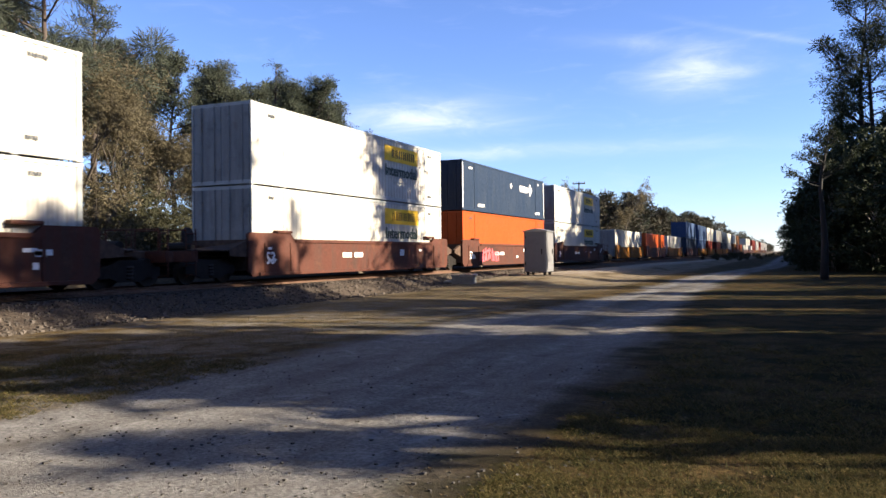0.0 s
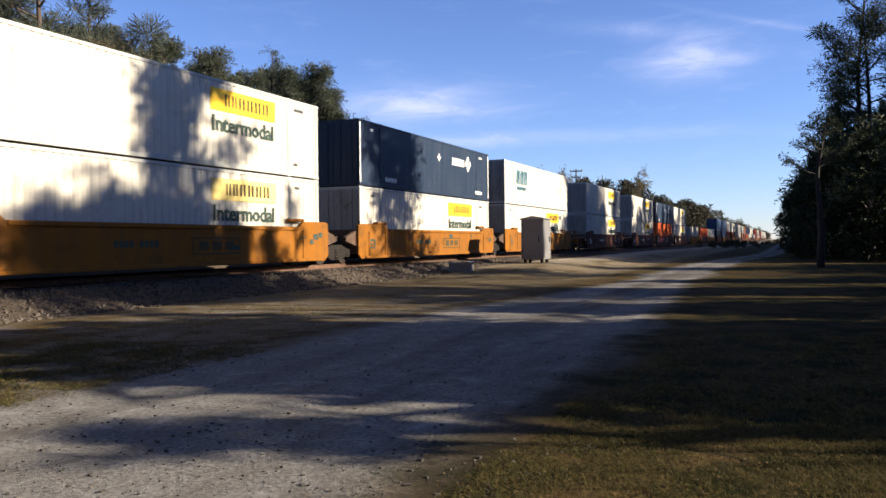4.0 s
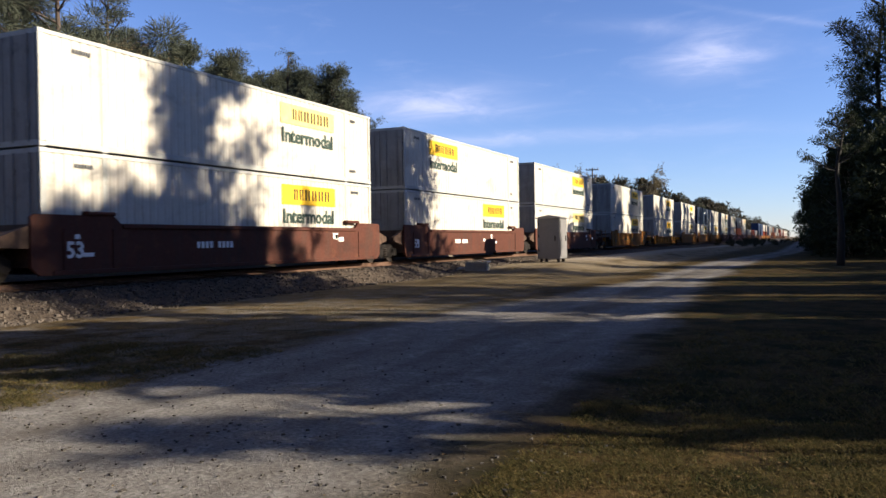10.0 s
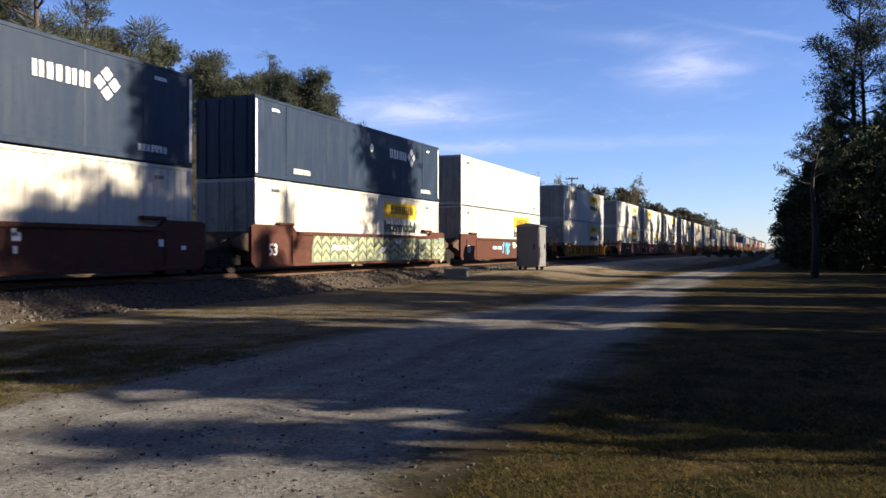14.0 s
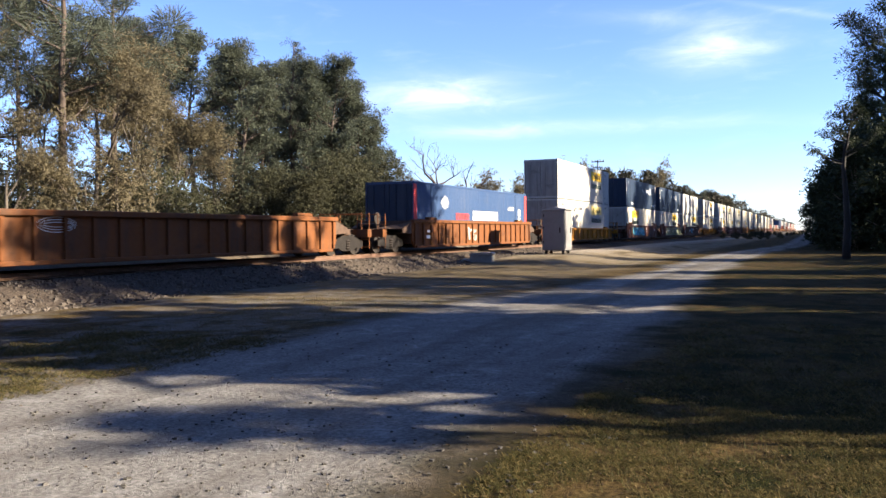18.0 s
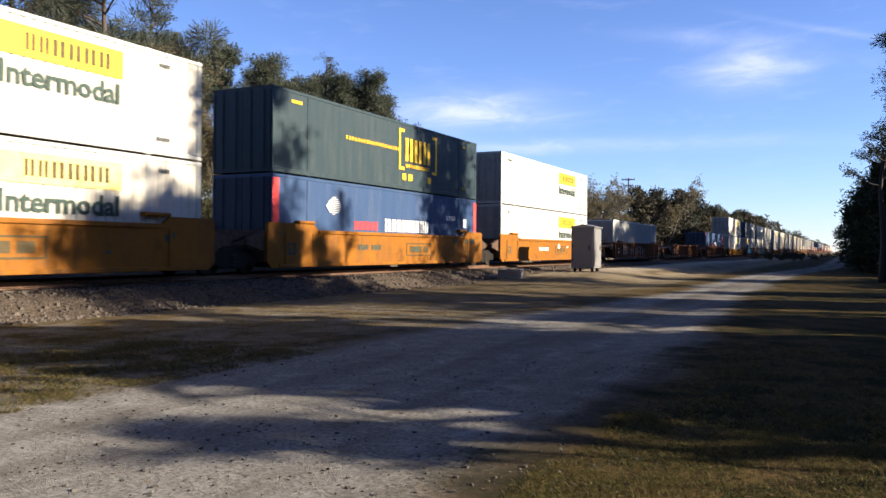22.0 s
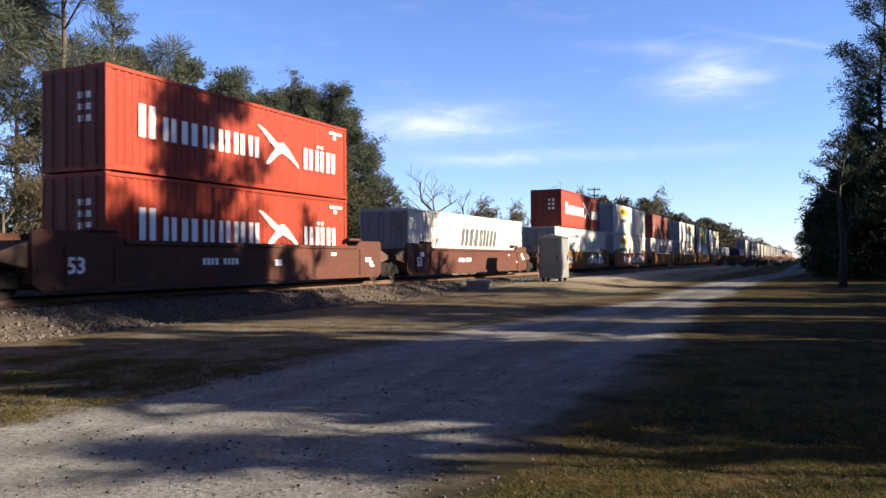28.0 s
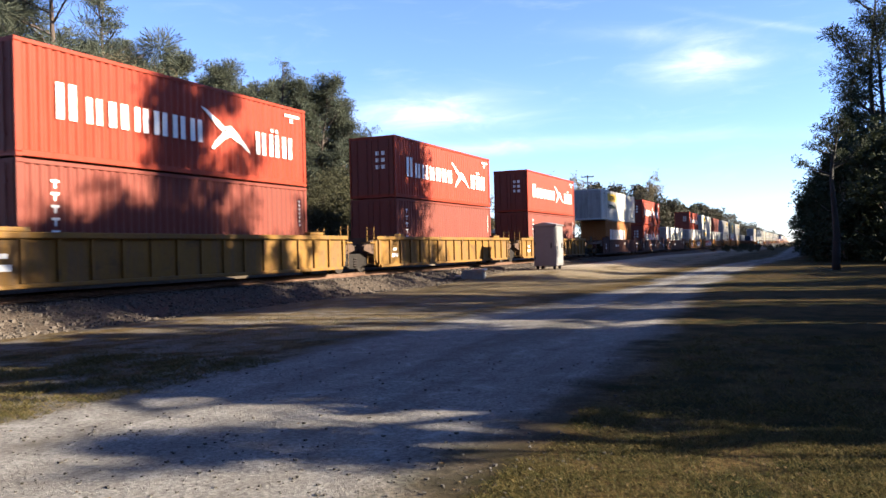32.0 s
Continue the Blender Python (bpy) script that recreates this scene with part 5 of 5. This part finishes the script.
# ---- the train ----
# place along the track at the start, car colour, coupling at the rear and front ("end" or "joint"), lower and upper load
UNITS = [
    ("u3", 60.65, "brown", "joint", "end", "white53 sign", "white53 sign"),
    ("u2", 41.52, "brown", "joint", "joint", "orange53", "navy53 diamond"),
    ("u1", 22.36, "brown", "end", "joint", "white53 sign2", "white53 sign"),
    ("w0", -0.92, "brown", "end", "end", "white53 sign", "white53 sign"),
    ("v", -24.00, "orange", "joint", "end", "white53 sign", "white53 teal"),
    ("d", -43.25, "orange", "joint", "joint", "white53 sign", "navy53 diamond"),
    ("c", -62.70, "orange", "end", "joint", "white53 signf", "white53 sign"),
    ("b", -86.06, "yellow", "end", "end", "white53 sign", "white53 sign"),
    ("a", -109.44, "orange", "end", "end", "white53 sign", "white53 sign"),
    ("e", -132.95, "brown", "joint", "end", "white53 signf", "white53 sign"),
    ("f", -152.40, "brown", "joint", "joint", "white53 sign", "white53 signr"),
    ("g", -171.75, "brown", "end", "joint", "white53 sign", "white53 signf"),
    ("h", -195.13, "yellow", "end", "end", "white53 sign", "white53 signg"),
    ("i", -218.70, "brown", "joint", "end", "white53 sign", "white53"),
    ("j", -238.10, "brown", "joint", "joint", "white53 sign", "navy53 diamond"),
    ("k", -257.49, "brown", "end", "joint", "white53 signr", "navy53 diamond"),
    ("l", -281.25, "yellow", "end", "end", "white53 signf", "white53 sign"),
    ("m", -304.57, "rust", "end", "end", "blue53 stack", ""),
    ("n", -328.05, "rust", "end", "end", "", ""),
    ("o", -351.61, "rust", "end", "end", "plain_white53", ""),
    ("p", -375.09, "orange", "joint", "end", "white53 sign", "white53 sign"),
    ("q", -394.54, "orange", "joint", "joint", "blue53 stack", "slate53 bracket"),
    ("r", -413.94, "orange", "end", "joint", "white53 signf", "white53 sign"),
    ("s", -437.58, "orange", "joint", "end", "white53 slant", "red_brown40 tall"),
    ("t", -457.11, "orange", "joint", "joint", "white53 signr", "white53 signr"),
    ("u", -476.56, "orange", "end", "joint", "white53", "red40 line"),
    ("v2", -500.24, "brown", "joint", "end", "white53 slant", ""),
    ("w2", -519.70, "brown", "joint", "joint", "red40 line", "red40 line"),
    ("x2", -539.00, "brown", "end", "joint", "amber40 big", "white53 signr"),
    ("z1", -562.71, "tan", "joint", "end", "red_brown40 tall", "red40 line"),
    ("z2", -582.13, "tan", "joint", "joint", "red_brown40 tall", "red40 line"),
    ("z3", -601.60, "tan", "end", "joint", "red_brown40 tall", "red40 line"),
]
FAR_LOADS = [("white53", ""), ("orange53", ""), ("white53", ""), ("navy53", "blue53"), ("blue53", "blue53"), ("red40", "white53"), ("red_brown40", "white53"), ("navy53", "navy53"), ("white53", "white53"),
             ("amber40", "plain_white53"), ("red_brown40", "amber40"), ("orange53", ""), ("white53", ""), ("white53", "white53"), ("navy53", "white53"), ("white53", "")]
LABELS = {"white": "white corrugated container", "plain_white": "plain dull white corrugated container", "navy": "navy steel container", "blue": "blue container",
          "slate": "dark slate green container", "red": "bright red corrugated container", "red_brown": "red brown corrugated container", "orange": "bright orange steel container", "amber": "amber orange corrugated container"}
MARK_LABELS = {"sign": "with a yellow panel", "diamond": "with small white diamond mark", "line": "with white swooping mark", "stack": "with red ends and white bars", "bracket": "with yellow bracketed mark",
               "teal": "with large teal bars", "tall": "with upright white bars", "big": "with large white bars", "slant": "with slanted grey bars"}
CAR_LABELS = {"brown": "red brown smooth-sided well car carrying containers", "orange": "orange smooth-sided well car carrying containers", "yellow": "low yellow well car with side posts",
              "rust": "rusty orange well car with close side ribs", "tan": "faded yellow well car with side ribs and dirt"}
MOVING = []


def load(spec, s, z, seed, far=False, under53=False):
    word, _, mark = spec.partition(" ")
    paint, feet = word[:-2], int(word[-2:])
    c = container(paint, feet, far)
    c.name = "shipping_container"
    L, w = (16.15, 2.59) if feet == 53 else (12.19, 2.44)
    hw = w / 2
    y = s if feet == 53 else s + 1.98
    if mark.startswith("sign"):
        if not far:
            carrier_sign(c, hw, 9.8 if mark != "signr" else 2.7, mark == "signf")
            small_marks(c, hw, L, seed, GREYINK)
            if mark == "signg":
                part("marking", Build().box(0, .008, 0, 2.0, 0, .75, .003), GREYINK, c, "dark grey panel", pose(hw + .002, 2.35, 1.75))
    elif mark == "diamond":
        wordmark(c, hw, 10.4, 1.75, [.36, .50, .36, .36], .42, .07, WHITE_P, 2)
        diamond_mark(c, hw, 12.75, 1.98, .48, WHITE_P)
        diamond_mark(c, hw, 8.6, 2.0, .22, WHITE_P)
        small_marks(c, hw, L, seed, WHITE_P)
        for yy in (2.4, 13.9):
            wordmark(c, hw, yy, .30, [.12] * 7, .20, .05, WHITE_P, seed)
        part("edge_strip", Build().box(0, .012, 0, .10, .15, CH - .15), WHITE_P, c, "white worn edge", pose(hw + .004, .02, 0))
        part("edge_strip", Build().box(0, .012, 0, .10, .15, CH - .15), WHITE_P, c, "white worn edge", pose(hw + .004, L - .12, 0))
    elif mark == "teal":
        wordmark(c, hw, 2.5, 1.45, [.75, .75, .75], .95, .10, TEAL, 3, .12)
        wordmark(c, hw, 2.6, 1.05, [.2] * 8, .22, .06, TEAL, 4)
    elif mark == "line":
        red_line_mark(c, hw)
    elif mark == "tall":
        upright_bars(c, hw, .95)
        upright_bars(c, hw, L - .55, 7, .11)
    elif mark == "stack":
        for yy in (0.0, L - .34):
            part("edge_strip", Build().box(0, .012, 0, .34, .14, CH - .14), REDINK, c, "red end strip", pose(hw + .004, yy, 0))
        b = Build()
        for i in range(10):
            v = -.5 + i * .11
            r = math.sqrt(max(.02, .27 - v * v))
            b.box(0, .006, -.7 * r, 1.5 * r, v, v + .055)
        b.plate([(-.75, .0), (-.35, .38), (-.2, .38), (-.2, -.4), (-.35, -.4)], 0, .009)
        part("emblem", b, RAILGREY, c, "pale striped round mark", pose(hw + .005, 3.5, 1.95) @ Matrix.Diagonal((1, .62, .62, 1)))["kind"] = "stuff"
        wordmark(c, hw, 4.9, 1.12, [.30] * 5, .34, .06, REDINK, 6)
        wordmark(c, hw, 7.2, 1.10, [.5, .34, .34, .34, .34, .34, .34, .34, .34], .52, .07, WHITE_P, 5)
        wordmark(c, hw, 12.8, 1.75, [.16] * 4, .22, .1, WHITE_P, 7)
        part("marking", Build().box(0, .006, 0, .38, 0, .42).box(0, .006, 0, .38, -.6, -.12), WHITE_P, c, "", pose(hw + .005, 14.6, 1.45))
    elif mark == "bracket":
        k = 0.92
        b = Build()
        for yy, d in ((0, 1), (3.45, -1)):
            a = sorted((yy, yy + d * .13))
            b.box(0, .006, *a, 0.13, 1.62)
            e = sorted((yy, yy + d * .45))
            b.box(0, .006, *e, 1.62, 1.75).box(0, .006, *e, 0, .13)
        part("emblem", b, YELLOW_P, c, "yellow brackets", pose(hw + .005, 8.3, .85))["kind"] = "stuff"
        wordmark(c, hw, 8.85, 1.25, [.72, .72, .72], 1.0, .08, YELLOW_P, 3)
        wordmark(c, hw, 8.9, .98, [.16] * 10, .16, .06, YELLOW_P, 4)
        wordmark(c, hw, 4.3, 1.62, [.13] * 20, .15, .075, YELLOW_P, 9)
        part("marking", Build().box(0, .006, 0, .3, 0, .28).box(0, .006, .5, .85, 0, .28).box(0, .006, 2.3, 2.6, 0, .28), YELLOW_P, c, "", pose(hw + .005, 8.6, .42))
        small_marks(c, hw, L, seed, YELLOW_P)
    elif mark == "big":
        wordmark(c, hw, 1.7, 1.05, [1.05, .7, .85, .8, .32, .75, .85, .32], 1.0, .2, WHITE_P, 8, 0.0)
    elif mark == "slant":
        wordmark(c, hw, 6.2, 1.2, [1.0, 1.3, .42, .9, 1.05], .95, .14, GREYINK, 5, .30)
    if not far and not mark:
        small_marks(c, hw, L, seed, GREYINK)
    text = LABELS[paint] + (" " + MARK_LABELS["sign" if mark.startswith("sign") else mark] if mark else "")
    tagged(c, text + (" stacked on another" if z > 2 else " in a well car"), "container", "containers on the train")
    MOVING.append((c, TRACK_X, y, z))


BOTTOM_Z = 1.13


def tag_paint(car, colours, y0, y1, seed, z1=1.35, base=None, size=1.0):
    """Loose painted strokes along a car's side, over a painted patch."""
    rng = random.Random(seed)
    if base:
        b, y, lift = Build(), y0 - .1, 0.0
        while y < y1:
            w = rng.uniform(.5, 1.3)
            ring = []
            for i in range(9):
                a = i * 6.283 / 9
                ring.append((y + w / 2 + math.cos(a) * w * rng.uniform(.5, .75), .88 + math.sin(a) * rng.uniform(.38, .52)))
            b.plate(ring, 0, .003 + lift)
            lift = (lift + .0006) % .003
            y += w * .7
        part("painted_tag", b, base, car, "patch of spray paint", pose(1.4605, 0, 0))["kind"] = "stuff"
    for colour in colours:
        b = Build()
        y = y0
        while y < y1:
            w = rng.uniform(.25, .55) * size
            z = rng.uniform(.40, .6)
            h = rng.uniform(.45, z1 - z)
            s = rng.uniform(-.2, .2)
            b.plate([(y, z), (y + w * .4, z), (y + w * .4 + s, z + h), (y + s, z + h)], 0, .006)
            b.plate([(y, z + h * .6), (y + w, z + h * .75), (y + w, z + h * .9), (y, z + h * .78)], 0, .007)
            if rng.random() < .6:
                b.plate([(y + w * .5, z), (y + w, z + .05), (y + w * 1.1, z + h * .45), (y + w * .8, z + h * .5), (y + w * .75, z + .15)], 0, .0065)
            y += w * rng.uniform(.9, 1.5)
        part("painted_tag", b, colour, car, "loose painted strokes", pose(1.468 + .002 * colours.index(colour), 0, 0))["kind"] = "stuff"


def chevron_tag(car, y0, y1):
    """Large pale letters of stacked chevrons with dark outlines, over a mottled green ground."""
    rng = random.Random(31)
    ground_, pale, dark = Build(), Build(), Build()
    y, k = y0, 0
    while y < y1 - .3:
        w = rng.uniform(.62, .95)
        z0, z1 = .26 + rng.uniform(0, .1), 1.46 - rng.uniform(0, .14)
        ground_.plate([(y - .12, z0), (y + w * .9, z0 - .04), (y + w + .1, z0 + .5), (y + w * .95, z1), (y + .1, z1 + .03), (y - .08, z0 + .6)], 0, .0025 + .0004 * (k % 4))
        h, up = z1 - z0, rng.choice((1, -1))
        for j in range(3):
            b0 = z0 + .06 + j * h * .30
            b1, t = b0 + up * .20 * h, .17 * h
            lo, mid, hi = (y + .05, b0), (y + w * .48, b1), (y + w * .9, b0)
            pale.plate([lo, mid, hi, (hi[0], hi[1] + t), (mid[0], mid[1] + t), (lo[0], lo[1] + t)], 0, .0015)
            dark.plate([(lo[0], lo[1] + t), (mid[0], mid[1] + t), (hi[0], hi[1] + t), (hi[0], hi[1] + t + .05), (mid[0], mid[1] + t + .05), (lo[0], lo[1] + t + .05)], 0, .0015)
        dark.plate([(y + w * .93, z0 + .05), (y + w * .99, z0 + .02), (y + w * 1.02, z1 - .08), (y + w * .96, z1 - .04)], 0, .0015)
        y += w
        k += 1
    for shape, paint, lift, label in ((ground_, SAGE_P, 1.4615, "patch of mottled green spray paint"), (pale, TAN_P, 1.4665, "pale painted chevrons"), (dark, BLACK_P, 1.4685, "dark painted outlines")):
        part("painted_tag", shape, paint, car, label, pose(lift, 0, 0))["kind"] = "stuff"


TAN_P = plain("pale_spray_paint", (0.30, 0.30, 0.17), 0.6, 0.25, 4, 0, .02)
SAGE_P = plain("sage_spray_paint", (0.17, 0.21, 0.15), 0.6, 0.35, 3, 0, .02)
CYAN_P = plain("cyan_spray_paint", (0.10, 0.42, 0.60), 0.6, 0.25, 4, 0, .02)
PINK_P = plain("pink_spray_paint", (0.60, 0.10, 0.12), 0.6, 0.3, 4, 0, .02)
BLACK_P = plain("black_spray_paint", (0.02, 0.02, 0.025), 0.6, 0.3, 4, 0, .02)
TEAL_P = plain("teal_spray_paint", (0.09, 0.20, 0.21), 0.6, 0.3, 4, 0, .02)


def build_train():
    for n, (name, s, colour, rear, front, low, high) in enumerate(UNITS):
        car = well_car(colour, rear, front)
        car.name = "well_car"
        x = 1.464 if colour in ("brown", "orange") else 1.424
        if colour in ("brown", "orange"):
            me = lettering("53", 0.42, WHITE_P if colour == "brown" else INK)
            part("lettering", me, None, car, "", pose(x, .55, .62))
            rng = random.Random(n)
            ink = WHITE_P if colour == "brown" or name == "p" else INK
            b = Build()
            u = 0
            for i in range(9):
                if i != 4:
                    b.box(0, .005, u, u + .13, 0, .2)
                u += .19
            part("marking", b, ink, car, "plain bars for the car's marks", pose(x, 5.3 + rng.uniform(-.5, .5), .80))
            for k in range(5):
                part("marking", Build().box(0, .005, 0, rng.uniform(.12, .5), 0, rng.uniform(.08, .22)), ink, car, "", pose(x, rng.choice((.4, 9.0, 10.5, 12.5, 14.2, 15.2)) + rng.uniform(0, .8), rng.uniform(.6, 1.15)))
            if colour == "orange":
                fr = Build().box(0, .004, 0, 2.3, 0, .05).box(0, .004, 0, 2.3, .5, .55).box(0, .004, 0, .06, .05, .5).box(0, .004, 2.24, 2.3, .05, .5)
                for i in range(3):
                    fr.box(0, .004, .3 + i * .62, .75 + i * .62, .14, .42)
                part("marking", fr, INK_BROWN, car, "brown framed bars", pose(x, 8.7, .55))
        else:
            part("marking", Build().box(0, .005, 0, .55, 0, .16).box(0, .005, .1, .45, .3, .42), WHITE_P, car, "", pose(x, 1.1, .62))
        if name == "j":
            chevron_tag(car, 3.5, 16.2)
        if name == "k":
            tag_paint(car, [CYAN_P], 2.6, 8.2, 4, 1.35, TEAL_P, 1.4)
        if name == "i":
            tag_paint(car, [CYAN_P], 6.9, 8.3, 5)
        if name == "t":
            tag_paint(car, [BLACK_P, WHITE_P], 4.0, 14.2, 6, 1.35, PINK_P, 1.2)
        if name == "u":
            tag_paint(car, [WHITE_P], 9.0, 14.2, 7, 1.35, BLACK_P, 1.2)
            tag_paint(car, [WHITE_P], 2.0, 4.2, 8)
        if name == "u2":
            tag_paint(car, [PINK_P], 2.2, 5.4, 9)
        if name == "m":
            tag_paint(car, [WHITE_DULL], 6.2, 7.2, 10)
        if name == "n":
            rings = Build()
            for k in range(3):
                ry, rz = .56 - .07 * k, .19 - .065 * k
                hoop = [(0, ry * math.cos(w * .3142) + .02 * k, rz * math.sin(w * .3142)) for w in range(21)]
                rings.tube(hoop, [.008] * 21, 4, False)
            part("painted_tag", rings, WHITE_P, car, "white looped scribble", pose(1.424, 3.95, 1.17))["kind"] = "stuff"
        if name == "o":
            tag_paint(car, [CABINET], 2.5, 9.5, 11, 1.35, None, 2.0)
        tagged(car, CAR_LABELS[colour] if low else "empty rusty orange well car with close side ribs", "well car", "well cars of the train")
        MOVING.append((car, TRACK_X, s, RAIL_Z))
        if low:
            load(low, s, BOTTOM_Z, n)
        if high:
            load(high, s, BOTTOM_Z + CH + 0.03, n + 100)
    s, k = 60.65, 0
    rng = random.Random(5)
    while s < 640:
        s += 23.5 if k % 3 == 0 else 19.4
        if k < len(FAR_LOADS):
            low, high = FAR_LOADS[k]
        else:
            low, high = rng.choice((("white53", "white53"), ("white53", "white53"), ("white53", ""), ("red40", "red40"), ("navy53", "white53"), ("orange53", "")))
        colour = rng.choice(("brown", "brown", "orange"))
        car = far_car(colour)
        tagged(car, CAR_LABELS[colour], "well car", "well cars of the train")
        MOVING.append((car, TRACK_X, s, RAIL_Z))
        load(low, s, BOTTOM_Z, k + 200, k > 1)
        if high:
            load(high, s, BOTTOM_Z + CH + .03, k + 300, True)
        k += 1


FAR_CARS = {}


def far_car(colour):
    """A well car at the far end of the train: sides, ends and bogies."""
    if colour not in FAR_CARS:
        paint = CAR_PAINT[colour][1]
        car = root("well_car")
        for s in (1, -1):
            part("side_wall", Build().plate(side_outline("smooth", -.42, 16.57, .26, 1.5), min(s * 1.36, s * 1.46), max(s * 1.36, s * 1.46)), paint, car)
        part("well_floor", Build().box(-1.34, 1.34, .4, 15.8, .2, .27), STEEL, car)
        part("end_platform", Build().box(-.6, .6, -1.9, -.42, .7, 1.1, .03), paint, car)
        part("end_platform", Build().box(-.6, .6, 16.57, 18.0, .7, 1.1, .03), paint, car)
        g = part("bogie", Build().box(-1.05, 1.05, -2.6, -.6, .2, .7, .1), STEEL, car)
        for y in (-2.4, -.8):
            for s in (1, -1):
                part("wheel", Build().tube([(s * .7, y, .42), (s * .84, y, .42)], [.44, .42], 10), WHEEL, g)
        FAR_CARS[colour] = car
        return car
    return copy_thing(FAR_CARS[colour], Matrix())


build_train()
drop_patterns()


def along(t):
    """How far the train has run at t seconds: it gathers speed slowly."""
    return 18.2053 * t + 0.0333696 * t * t - 0.000123797 * t ** 3


def motions():
    for ob, x, y, z in MOVING:
        walk(ob, [(t, pose(x, y + along(t), z)) for t in range(0, 33, 2)])


motions()
